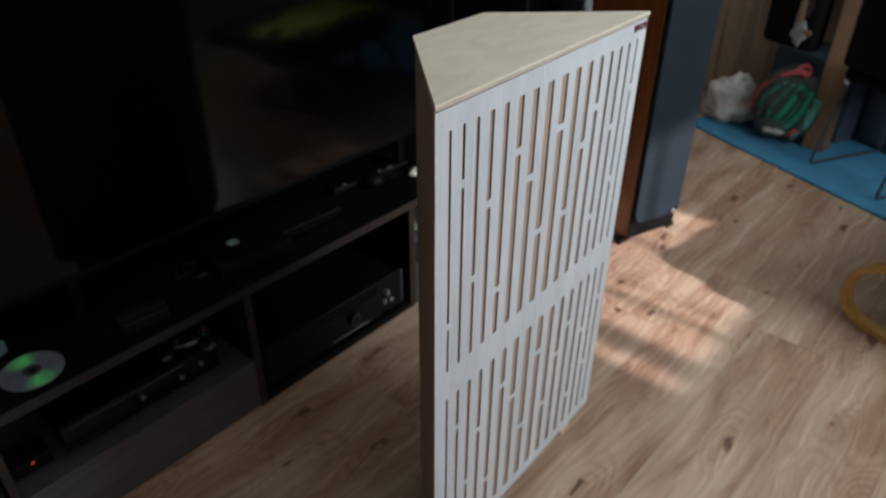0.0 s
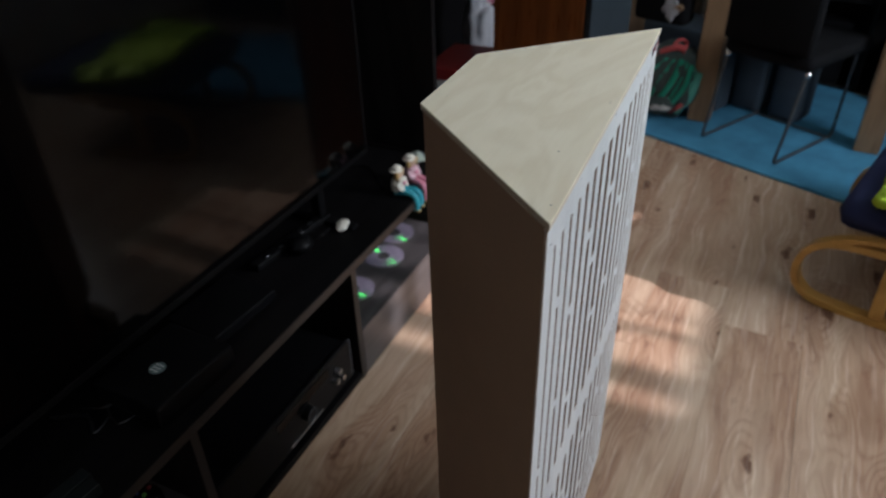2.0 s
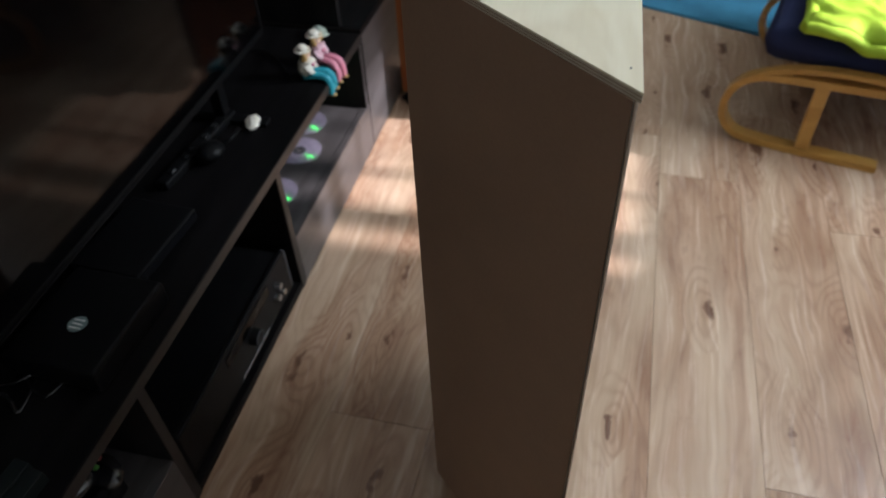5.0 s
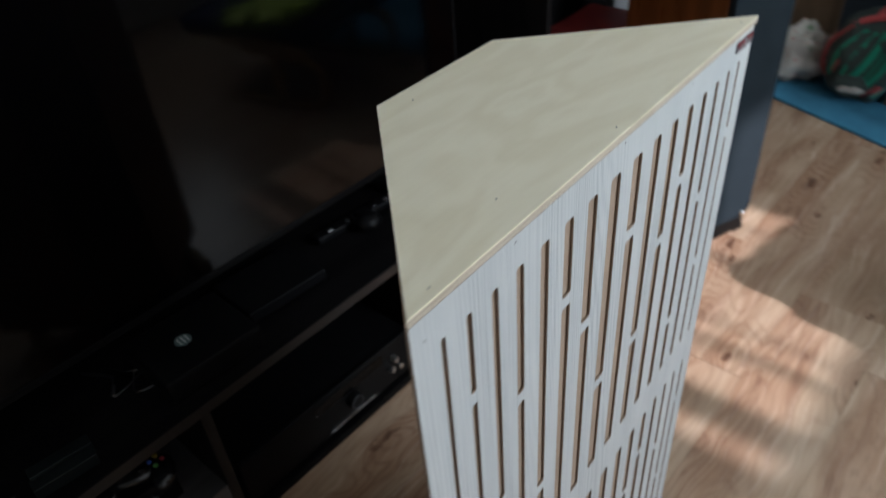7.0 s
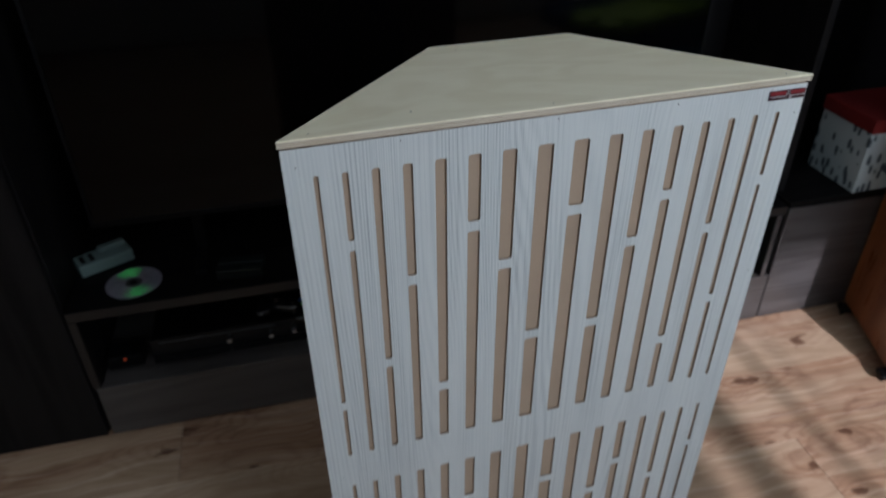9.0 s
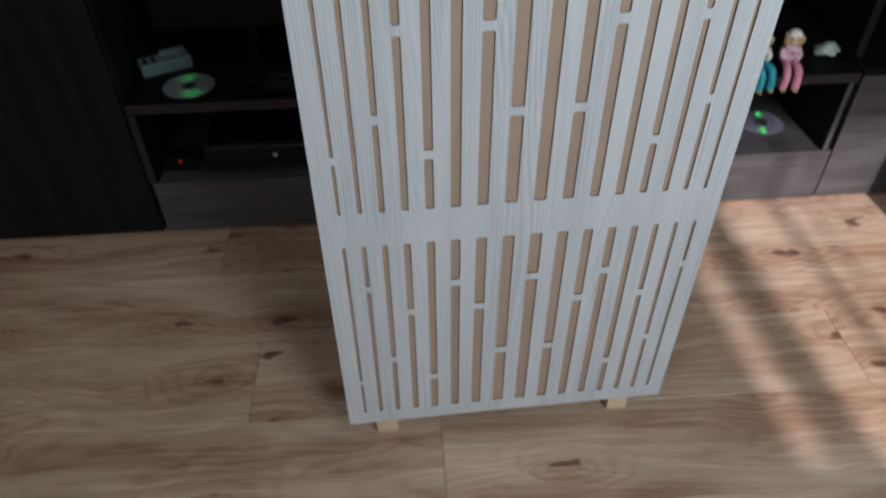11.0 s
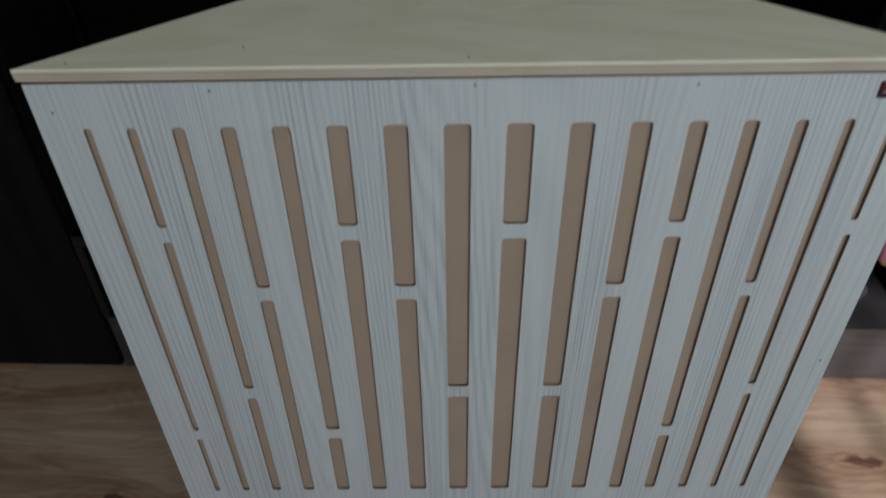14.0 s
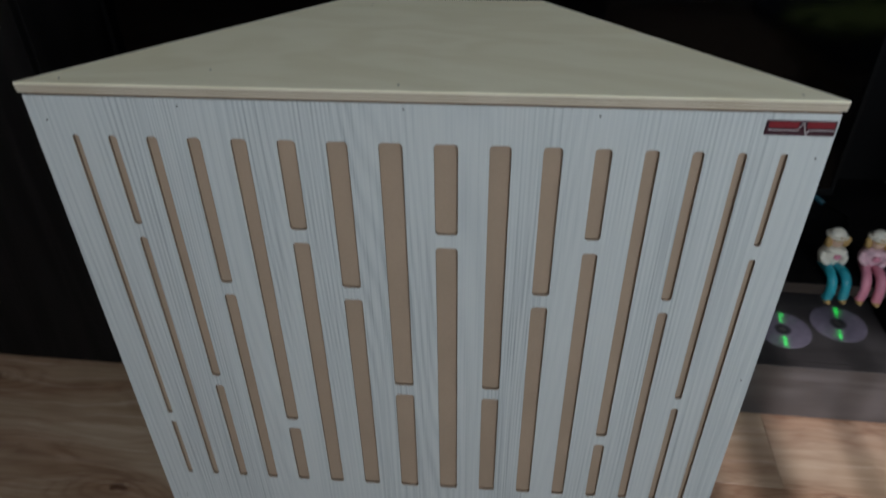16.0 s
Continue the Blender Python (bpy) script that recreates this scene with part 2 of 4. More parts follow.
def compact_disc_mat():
    """Pressed disc: a lilac-grey foil under fine round grooves; its green glint is painted into the gloss colour."""
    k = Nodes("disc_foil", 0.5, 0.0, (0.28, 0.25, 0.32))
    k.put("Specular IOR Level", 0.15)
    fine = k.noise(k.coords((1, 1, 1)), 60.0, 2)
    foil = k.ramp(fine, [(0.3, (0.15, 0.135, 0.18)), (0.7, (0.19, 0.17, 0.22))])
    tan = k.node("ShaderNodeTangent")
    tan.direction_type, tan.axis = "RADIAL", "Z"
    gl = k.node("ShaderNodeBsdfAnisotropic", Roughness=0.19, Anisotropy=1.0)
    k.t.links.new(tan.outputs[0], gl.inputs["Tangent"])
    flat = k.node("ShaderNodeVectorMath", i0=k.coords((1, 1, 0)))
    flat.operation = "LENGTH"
    # Ring mask that keeps the painted green glint to the middle radii.
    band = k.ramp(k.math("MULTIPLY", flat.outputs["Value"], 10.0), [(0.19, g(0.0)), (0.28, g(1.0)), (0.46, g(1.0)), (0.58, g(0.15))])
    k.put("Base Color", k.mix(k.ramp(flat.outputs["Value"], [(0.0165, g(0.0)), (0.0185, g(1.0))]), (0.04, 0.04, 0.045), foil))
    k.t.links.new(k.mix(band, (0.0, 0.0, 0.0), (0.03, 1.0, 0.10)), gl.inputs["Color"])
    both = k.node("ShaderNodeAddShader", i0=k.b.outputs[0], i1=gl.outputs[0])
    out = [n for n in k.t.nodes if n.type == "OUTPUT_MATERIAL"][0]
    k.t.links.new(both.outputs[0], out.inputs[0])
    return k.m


def gift_paper():
    """White paper with a scatter of grey-blue brush marks."""
    k = Nodes("patterned_paper", 0.6)
    v = k.node("ShaderNodeTexVoronoi", Vector=k.coords((58.0, 58.0, 24.0)), Scale=1.0)
    w = k.node("ShaderNodeTexVoronoi", Vector=k.coords((33.0, 33.0, 14.0)), Scale=1.0)
    marks = k.math("MAXIMUM", k.math("LESS_THAN", v.outputs["Distance"], 0.34), k.math("LESS_THAN", w.outputs["Distance"], 0.2))
    k.put("Base Color", k.mix(marks, (0.45, 0.525, 0.545), (0.05, 0.07, 0.09)))
    return k.m


def printed_cloth():
    """Pale bag cloth with a loose print of coral and green leaves."""
    k = Nodes("printed_bag_cloth", 0.9)
    v = k.coords((1, 1, 1))
    a = k.noise(v, 14.0, 4, 0.6, 0.6)
    cloth_col = k.ramp(k.noise(v, 9.0, 4), [(0.3, (0.40, 0.385, 0.35)), (0.7, (0.60, 0.58, 0.53))])
    coral = k.ramp(k.noise(k.coords((22.0, 22.0, 34.0)), 1.0, 3, 0.5, 1.2), [(0.61, g(0.0)), (0.66, g(0.85))])
    leaf = k.ramp(k.noise(k.coords((17.0, 19.0, 40.0)), 1.0, 2, 0.5, 0.8), [(0.64, g(0.0)), (0.69, g(0.8))])
    k.put("Base Color", k.mix(leaf, k.mix(coral, cloth_col, (0.42, 0.07, 0.06)), (0.06, 0.22, 0.08)))
    k.bump(a, 0.4, 0.01)
    return k.m


M_OAK, M_ASH = oak_floor(), white_ash()
M_BIRCH = birch("birch_veneer", (0.95, 0.89, 0.70), (0.86, 0.785, 0.585))
M_PLY_LIGHT = birch("ply_edge_light", (0.62, 0.54, 0.43), (0.53, 0.45, 0.34))
M_PLY_DARK = birch("ply_edge_dark", (0.33, 0.24, 0.17), (0.26, 0.185, 0.13))
M_MDF = plain("raw_fibreboard", (0.325, 0.205, 0.140), 0.75, 0, 0.1, 60, 0.15)
M_SLOT = plain("tan_fibreboard", (0.385, 0.28, 0.203), 0.8, 0, 0.08, 80, 0.15)
M_CUT = plain("milled_edge", (0.285, 0.205, 0.15), 0.8, 0, 0.12, 120, 0.1)
M_PINE = wood("pale_pine", (0.72, 0.56, 0.37), (0.60, 0.43, 0.26), (4, 4, 1), 0.55)
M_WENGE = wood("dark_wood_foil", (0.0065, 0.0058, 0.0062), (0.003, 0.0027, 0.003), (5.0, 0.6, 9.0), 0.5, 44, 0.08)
M_FRONT = wood("grey_brown_wood_foil", (0.070, 0.064, 0.065), (0.042, 0.038, 0.038), (5.0, 0.6, 9.0), 0.34, 44, 0.75)
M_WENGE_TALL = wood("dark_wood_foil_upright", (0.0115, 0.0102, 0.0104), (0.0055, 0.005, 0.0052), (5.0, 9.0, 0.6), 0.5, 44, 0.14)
M_EDGE = plain("lighter_edge_foil", (0.014, 0.0115, 0.0108), 0.45)
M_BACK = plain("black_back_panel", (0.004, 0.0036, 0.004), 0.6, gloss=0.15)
M_BLACK = plain("black_plastic", (0.0045, 0.0045, 0.005), 0.42, gloss=0.15)
M_CABLE = plain("black_cable_sheath", (0.008, 0.008, 0.009), 0.25, gloss=0.7)
M_PAD = plain("black_pad_plastic", (0.008, 0.008, 0.009), 0.2, 0, 0.1, 40, 0.05, 0.6)
M_YELLOW, M_BLUEKEY, M_GREENKEY = plain("yellow_key", (0.3, 0.2, 0.015), 0.3), plain("blue_key", (0.015, 0.06, 0.3), 0.3), plain("green_key", (0.05, 0.2, 0.02), 0.3)
M_GLOSS = plain("black_gloss", (0.006, 0.006, 0.007), 0.14, 0, 0.1, 20, 0, 0.2)
M_SCREEN = plain("tv_glass", (0.0008, 0.0008, 0.001), 0.07, 0, 0.05, 5, 0, 1.0)
M_SCREEN.node_tree.nodes["Principled BSDF"].inputs["IOR"].default_value = 1.7
for m, level in ((M_SCREEN, 0.12), (M_BACK, 0.1), (M_WENGE, 0.1), (M_WENGE_TALL, 0.12), (M_BLACK, 0.12)):
    m.node_tree.nodes["Principled BSDF"].inputs["Specular IOR Level"].default_value = level
M_STEEL = plain("brushed_steel", (0.55, 0.56, 0.58), 0.25, 1.0)
M_TEALGREY = plain("teal_grey_card", (0.13, 0.185, 0.185), 0.55)
M_DARKTEAL = plain("dark_teal_plastic", (0.006, 0.009, 0.0095), 0.4, gloss=0.4)
M_WHITE = plain("white_plastic", (0.78, 0.78, 0.76), 0.35)
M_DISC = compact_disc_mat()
M_CHERRY = wood("cherry_veneer", (0.25, 0.087, 0.026), (0.16, 0.049, 0.013), (6.0, 6.0, 0.6), 0.3)
M_GRILLE = cloth("dark_grille_cloth", (0.022, 0.029, 0.035), 1600.0, 0.95, 0.02, 0.12, 0.0)
M_BEECH = wood("beech_laminate", (0.53, 0.29, 0.075), (0.40, 0.20, 0.045), (3.0, 9.0, 9.0), 0.35)
M_NAVY = cloth("navy_cotton", (0.014, 0.02, 0.065))
M_HIVIS = cloth("hi_vis_fabric", (0.31, 0.455, 0.03), 1200.0, 0.7, 0.25, 0.12)
M_MAT = cloth("blue_pile", (0.052, 0.215, 0.345), 260.0, 0.95, 0.7, 0.3)
M_WALL = plain("wall_paint", (0.80, 0.77, 0.71), 0.85, 0, 0.05, 20, 0.2)
M_CEIL = plain("ceiling_paint", (0.86, 0.85, 0.83), 0.9, 0, 0.03, 20, 0.2)
M_PVC = plain("white_pvc", (0.80, 0.80, 0.79), 0.35)
M_CURTAIN = cloth("white_curtain_cloth", (0.78, 0.77, 0.74), 700.0, 0.9, 0.1, 0.05)
M_PAPER = gift_paper()
M_RED = plain("red_card", (0.17, 0.014, 0.014), 0.5)
M_MAROON = plain("maroon_badge", (0.045, 0.012, 0.022), 0.3)
M_BADGE_RED = plain("badge_red", (0.21, 0.016, 0.024), 0.3)
M_SILVER = plain("badge_silver", (0.70, 0.70, 0.72), 0.3, 0.6)
M_NAIL = plain("dark_nail", (0.05, 0.045, 0.04), 0.5, 0.5)
M_RIM = plain("grey_gloss", (0.10, 0.105, 0.115), 0.22)
M_LEG = plain("grey_lacquered_metal", (0.045, 0.05, 0.055), 0.35)
M_CHROME = plain("chrome", (0.8, 0.8, 0.82), 0.12, 1.0)
M_TEAL = plain("teal_glaze", (0.03, 0.33, 0.42), 0.3)
M_PINK = plain("pink_glaze", (0.68, 0.26, 0.36), 0.3)
M_CREAM = plain("cream_glaze", (0.74, 0.70, 0.62), 0.35)
M_BLUSH = plain("blush_glaze", (0.70, 0.46, 0.53), 0.35, 0, 0.3, 300)
M_SKIN = plain("pale_peach_glaze", (0.66, 0.47, 0.36), 0.4)
M_SHELL = plain("grey_green_shell", (0.36, 0.42, 0.36), 0.5, 0, 0.4, 300, 0.4)
M_STRAW = plain("straw_brown_glaze", (0.45, 0.29, 0.11), 0.5)
M_BLUECABLE = plain("blue_cable", (0.018, 0.085, 0.12), 0.4)
M_GREEN = cloth("green_pack_fabric", (0.02, 0.27, 0.17), 700.0)
M_MINT = cloth("mint_pack_fabric", (0.085, 0.31, 0.24), 700.0)
M_PACK = cloth("grey_pack_fabric", (0.045, 0.06, 0.055), 700.0)
M_CORAL = cloth("coral_pack_fabric", (0.42, 0.07, 0.07), 700.0)
M_SACK = cloth("pale_bag_fabric", (0.40, 0.37, 0.34), 500.0, 0.9, 0.9, 0.35)
M_TISSUE = cloth("grey_white_tissue", (0.30, 0.30, 0.32), 500.0, 0.9, 0.9, 0.3)
M_PRINTSACK = printed_cloth()
M_MAGENTA = cloth("magenta_print", (0.33, 0.03, 0.20), 700.0)
M_POST = wood("brown_table_wood", (0.22, 0.135, 0.073), (0.14, 0.08, 0.04), (6, 6, 0.7), 0.5)
M_CHAIR = cloth("black_chair_fabric", (0.006, 0.006, 0.007), gloss=0.1)
M_DENIM = cloth("denim_blue_fabric", (0.040, 0.056, 0.074), 400.0)
M_WARDROBE = wood("wardrobe_wood", (0.25, 0.172, 0.11), (0.17, 0.11, 0.068), (6, 6, 0.7), 0.5)


def glass_mat():
    k = Nodes("window_glass", 0.02, 0.0, (1, 1, 1))
    k.put("Transmission Weight", 1.0)
    k.put("IOR", 1.0)
    return k.m


def led_mat(name, color, strength):
    k = Nodes(name, 0.4, 0.0, color)
    k.put("Emission Color", (*color, 1))
    k.put("Emission Strength", strength)
    return k.m


def net_mat():
    """Open weave that lets most of the light through."""
    k = Nodes("net_weave", 0.9, 0.0, (0.8, 0.8, 0.78))
    clear = k.node("ShaderNodeBsdfTransparent")
    both = k.node("ShaderNodeMixShader", i0=0.25, i1=clear.outputs[0], i2=k.b.outputs[0])
    out = [n for n in k.t.nodes if n.type == "OUTPUT_MATERIAL"][0]
    k.t.links.new(both.outputs[0], out.inputs[0])
    return k.m


M_GLASS = glass_mat()
M_NET = net_mat()
M_LED_RED = led_mat("amber_led", (1.0, 0.12, 0.03), 0.05)


# ---- mesh helpers ----
def box(bm, lo, hi, bevel=0.0, m=None):
    """A box between two corners, edges bevelled, placed by m."""
    size = [b - a for a, b in zip(lo, hi)]
    mid = [(a + b) / 2 for a, b in zip(lo, hi)]
    made = bmesh.ops.create_cube(bm, size=1.0, matrix=Matrix.LocRotScale(mid, None, size))
    verts = made["verts"]
    if bevel:
        edges = list({e for v in verts for e in v.link_edges})
        out = bmesh.ops.bevel(bm, geom=edges, offset=bevel, segments=2, profile=0.5, affect="EDGES")
        verts = list({v for f in out["faces"] for v in f.verts} | {v for v in verts if v.is_valid})
    if m:
        bmesh.ops.transform(bm, matrix=m, verts=verts)
    return bm


def new_box(lo, hi, bevel=0.0):
    return box(bmesh.new(), lo, hi, bevel)


def rod(bm, a, b, r1, r2=None, seg=16):
    """A round bar from a to b."""
    a, b = Vector(a), Vector(b)
    turn = (b - a).to_track_quat("Z", "Y").to_matrix().to_4x4()
    bmesh.ops.create_cone(bm, cap_ends=True, segments=seg, radius1=r1, radius2=r1 if r2 is None else r2, depth=(b - a).length,
                          matrix=Matrix.Translation((a + b) / 2) @ turn)
    return bm


def prism(bm, outline, z0, z1):
    """An upright block over a plan outline."""
    low, high = [[bm.verts.new((x, y, z)) for x, y in outline] for z in (z0, z1)]
    n = len(outline)
    bm.faces.new(low[::-1]), bm.faces.new(high)
    for i in range(n):
        bm.faces.new((low[i], low[(i + 1) % n], high[(i + 1) % n], high[i]))
    bmesh.ops.recalc_face_normals(bm, faces=bm.faces)
    return bm


def ball(bm, centre, radii, seg=16, wobble=0.0, seed=0.0):
    made = bmesh.ops.create_uvsphere(bm, u_segments=seg, v_segments=max(6, seg * 2 // 3), radius=1.0)
    for v in made["verts"]:
        k = 1 + wobble * noise.noise(v.co * 2.1 + Vector((seed, 0, 0)))
        v.co = Vector([c + r * x * k for c, r, x in zip(centre, radii, v.co)])
    return bm


def sweep(bm, path, half_w, half_t, side):
    """A flat bar bent along a path; side is the direction of its width."""
    side, rings, path = Vector(side).normalized(), [], [Vector(p) for p in path]
    for i, p in enumerate(path):
        along = (path[min(i + 1, len(path) - 1)] - path[max(i - 1, 0)]).normalized()
        up = along.cross(side).normalized()
        rings.append([bm.verts.new(p + side * a * half_w + up * b * half_t) for a, b in ((-1, -1), (1, -1), (1, 1), (-1, 1))])
    for r, s in zip(rings, rings[1:]):
        for i in range(4):
            bm.faces.new((r[i], r[(i + 1) % 4], s[(i + 1) % 4], s[i]))
    bm.faces.new(rings[0][::-1]), bm.faces.new(rings[-1])
    bmesh.ops.recalc_face_normals(bm, faces=bm.faces)
    return bm


def tube(bm, path, r, seg=8):
    path = [Vector(p) for p in path]
    rings = []
    for i, p in enumerate(path):
        along = (path[min(i + 1, len(path) - 1)] - path[max(i - 1, 0)]).normalized()
        a = along.orthogonal().normalized()
        if rings and a.dot(last) < 0:
            a = -a
        last = a
        b = along.cross(a)
        rings.append([bm.verts.new(p + (a * math.cos(q) + b * math.sin(q)) * r) for q in [2 * math.pi * j / seg for j in range(seg)]])
    for s, u in zip(rings, rings[1:]):
        for i in range(seg):
            bm.faces.new((s[i], s[(i + 1) % seg], u[(i + 1) % seg], u[i]))
    bm.faces.new(rings[0][::-1]), bm.faces.new(rings[-1])
    bmesh.ops.recalc_face_normals(bm, faces=bm.faces)
    return bm


def curve_path(points, n=8):
    """A smooth path through points (Catmull-Rom)."""
    p = [Vector(q) for q in points]
    p = [2 * p[0] - p[1], *p, 2 * p[-1] - p[-2]]
    out = []
    for i in range(1, len(p) - 2):
        for j in range(n):
            t = j / n
            out.append(0.5 * (2 * p[i] + (p[i + 1] - p[i - 1]) * t + (2 * p[i - 1] - 5 * p[i] + 4 * p[i + 1] - p[i + 2]) * t * t
                              + (3 * p[i] - p[i - 1] - 3 * p[i + 1] + p[i + 2]) * t ** 3))
    return [*out, p[-2]]


def smooth(mesh, on=True):
    for f in mesh.polygons:
        f.use_smooth = on


def thing(name, m, label, category, group="", kind=""):
    ob = new(name)
    ob.empty_display_size = 0.05
    ob.matrix_world = m
    return tagged(ob, label, category, group, kind)


def part(name, bm, material, parent, label="", soft=False):
    mesh = bpy.data.meshes.new(name)
    bm.to_mesh(mesh)
    bm.free()
    mesh.materials.append(material)
    if soft:
        smooth(mesh)
    ob = new(name, mesh)
    ob.parent = parent
    return tagged(ob, label)


def solid(name, bm, material, m, label, category, group="", kind="", soft=False):
    """A thing that is one mesh."""
    ob = part(name, bm, material, None, "", soft)
    ob.matrix_world = m
    return tagged(ob, label, category, group, kind)


# ---- the room ----
LX0, LX1, LY0, LY1, TOP = -0.46, WIN_LX, -2.1, 3.9, 2.5
for name, lo, hi in (("wall_west", (LX0 - 0.12, LY0 - 0.12, 0), (LX0, LY1 + 0.12, TOP)), ("wall_south", (LX0, LY0 - 0.12, 0), (LX1, LY0, TOP)),
                     ("wall_north", (LX0, LY1, 0), (LX1, LY1 + 0.12, TOP))):
    solid(name, new_box(lo, hi), M_WALL, ROOM, "plain warm off-white painted room wall", "wall", kind="structure")
solid("ceiling", new_box((LX0 - 0.12, LY0 - 0.12, TOP), (LX1 + 0.25, LY1 + 0.12, TOP + 0.1)), M_CEIL, ROOM, "plain white painted ceiling", "ceiling", kind="structure")
bm = bmesh.new()
box(bm, (LX1, LY0 - 0.12, 0), (LX1 + 0.25, WIN2[0], TOP))
box(bm, (LX1, WIN2[1], 0), (LX1 + 0.25, WIN[0], TOP))
box(bm, (LX1, WIN2[0], 0), (LX1 + 0.25, WIN2[1], WIN2[2]))
box(bm, (LX1, WIN2[0], WIN2[3]), (LX1 + 0.25, WIN2[1], TOP))
box(bm, (LX1, WIN[1], 0), (LX1 + 0.25, LY1 + 0.12, TOP))
box(bm, (LX1, WIN[0], 0), (LX1 + 0.25, WIN[1], WIN[2]))
box(bm, (LX1, WIN[0], WIN[3]), (LX1 + 0.25, WIN[1], TOP))
solid("wall_east", bm, M_WALL, ROOM, "painted outer wall with two window openings", "wall", kind="structure")
solid("subfloor", new_box((LX0 - 0.12, LY0 - 0.12, -0.12), (LX1 + 0.25, LY1 + 0.12, -0.009)), M_MDF, ROOM, "board underlay beneath the laminate", "floor", kind="structure")

window = thing("window_1", ROOM @ pose(WIN_LX + 0.1, 0, 0), "white framed window with unseen bars added to stripe the sunlight", "window", kind="structure")
bm = bmesh.new()
for lo, hi in (((0, WIN[0], WIN[2]), (0.06, WIN[0] + 0.03, WIN[3])), ((0, WIN[1] - 0.03, WIN[2]), (0.06, WIN[1], WIN[3])),
               ((0, WIN[0] + 0.03, WIN[2]), (0.06, WIN[1] - 0.03, WIN[2] + 0.03)), ((0, WIN[0] + 0.03, WIN[3] - 0.03), (0.06, WIN[1] - 0.03, WIN[3]))):
    box(bm, lo, hi, 0.003)
part("window_frame", bm, M_PVC, window)
# Guessed bars, added to cast the dark bands across the sun patch.
for y, half in ((0.957, 0.046), (1.158, 0.013), (1.245, 0.005), (1.50, 0.012), (1.68, 0.006)):
    c = room_y(y, WIN_LX)
    part("sun_stripe_bar", new_box((0.01, c - half, WIN[2] + 0.03), (0.05, c + half, WIN[3] - 0.03), 0.003), M_PVC, window)
# Unseen slab, added outside to stop sun rays above a chosen height.
EDGE = WIN_LX + 0.10 + (2.46 - 1.765) / SUN_SLOPE
slab = new_box((WIN_LX + 0.26, -1.2, 2.46), (EDGE, 4.2, 2.62), 0.005)
solid("sun_stop_slab", slab, M_WALL, ROOM, "added unseen slab that stops the higher sun rays", "balcony", kind="structure")
pane = part("pane", new_box((0.022, WIN[0] + 0.03, WIN[2] + 0.03), (0.028, WIN[1] - 0.03, WIN[3] - 0.03)), M_GLASS, window)
pane.visible_shadow = False

# Assumed window and curtain, built only to go with the fill lamp.
window2 = thing("added_window_2", ROOM @ pose(WIN_LX + 0.1, 0, 0), "added unseen window for a fill lamp, curtain drawn", "window", kind="structure")
bm = bmesh.new()
for lo, hi in (((0, WIN2[0], WIN2[2]), (0.06, WIN2[0] + 0.05, WIN2[3])), ((0, WIN2[1] - 0.05, WIN2[2]), (0.06, WIN2[1], WIN2[3])),
               ((0, WIN2[0] + 0.05, WIN2[2]), (0.06, WIN2[1] - 0.05, WIN2[2] + 0.05)), ((0, WIN2[0] + 0.05, WIN2[3] - 0.05), (0.06, WIN2[1] - 0.05, WIN2[3]))):
    box(bm, lo, hi, 0.003)
part("window_frame", bm, M_PVC, window2)
pane2 = part("pane", new_box((0.022, WIN2[0] + 0.05, WIN2[2] + 0.05), (0.028, WIN2[1] - 0.05, WIN2[3] - 0.05)), M_GLASS, window2)
pane2.visible_shadow = False
drape, n = bmesh.new(), 120
rows = [[drape.verts.new((WIN_LX - 0.04 + 0.018 * math.sin(i * 0.9), WIN2[0] - 0.15 + (WIN2[1] - WIN2[0] + 0.3) * i / n, z)) for i in range(n + 1)] for z in (0.85, 2.4)]
for i in range(n):
    drape.faces.new((rows[0][i], rows[0][i + 1], rows[1][i + 1], rows[1][i]))
cloth_ob = solid("curtain", drape, M_CURTAIN, ROOM, "added white curtain hung behind the fill lamp", "curtain", soft=True)
cloth_ob.modifiers.new("thickness", "SOLIDIFY").thickness = 0.002

# Unseen net, added to weaken the sun strip next to the opening's edge.
net, n = bmesh.new(), 40
NET0, NET1 = WIN[0] - 0.12, room_y(0.955, WIN_LX)
rows = [[net.verts.new((WIN_LX - 0.05 + 0.012 * math.sin(i * 1.1), NET0 + (NET1 - NET0) * i / n, z)) for i in range(n + 1)] for z in (0.9, 2.45)]
for i in range(n):
    net.faces.new((rows[0][i], rows[0][i + 1], rows[1][i + 1], rows[1][i]))
solid("sun_dimming_net", net, M_NET, ROOM, "unseen net added to dim part of the sunlight", "curtain", soft=True)

# ---- corner bass trap ----
W, DEPTH, BACK0, BACK1 = 0.607, 0.220, 0.2140, 0.4005
Z_FOOT, Z_PANEL, Z_PLATE, Z_TOP = 0.055, 1.0195, 1.0222, 1.0305
SKIN = 0.003
TRAP = pose(0, -0.002, 0)
trap = thing("corner_bass_trap", TRAP, "tall corner bass trap with slotted white front and plywood top", "acoustic panel")

LAND = 0.0248
WIDTHS = [0.018, 0.016, 0.014, 0.012, 0.010, 0.008, 0.006, 0.004]
half_slots, edge = [], LAND / 2
for w in WIDTHS:
    half_slots.append((edge + w / 2, w + (0.0008 if w > 0.005 else 0.0014)))
    edge += w + LAND
MID = 0.304
slots = [(MID - c, w) for c, w in reversed(half_slots)] + [(MID + c, w) for c, w in half_slots]
# bridge rows from the top: 0 highest to 3 lowest, slot by slot
ROWS_OF = [3, 0, 2, 1, 3, 0, 1, 2, 0, 2, 1, 0, 3, 1, 2, 0]
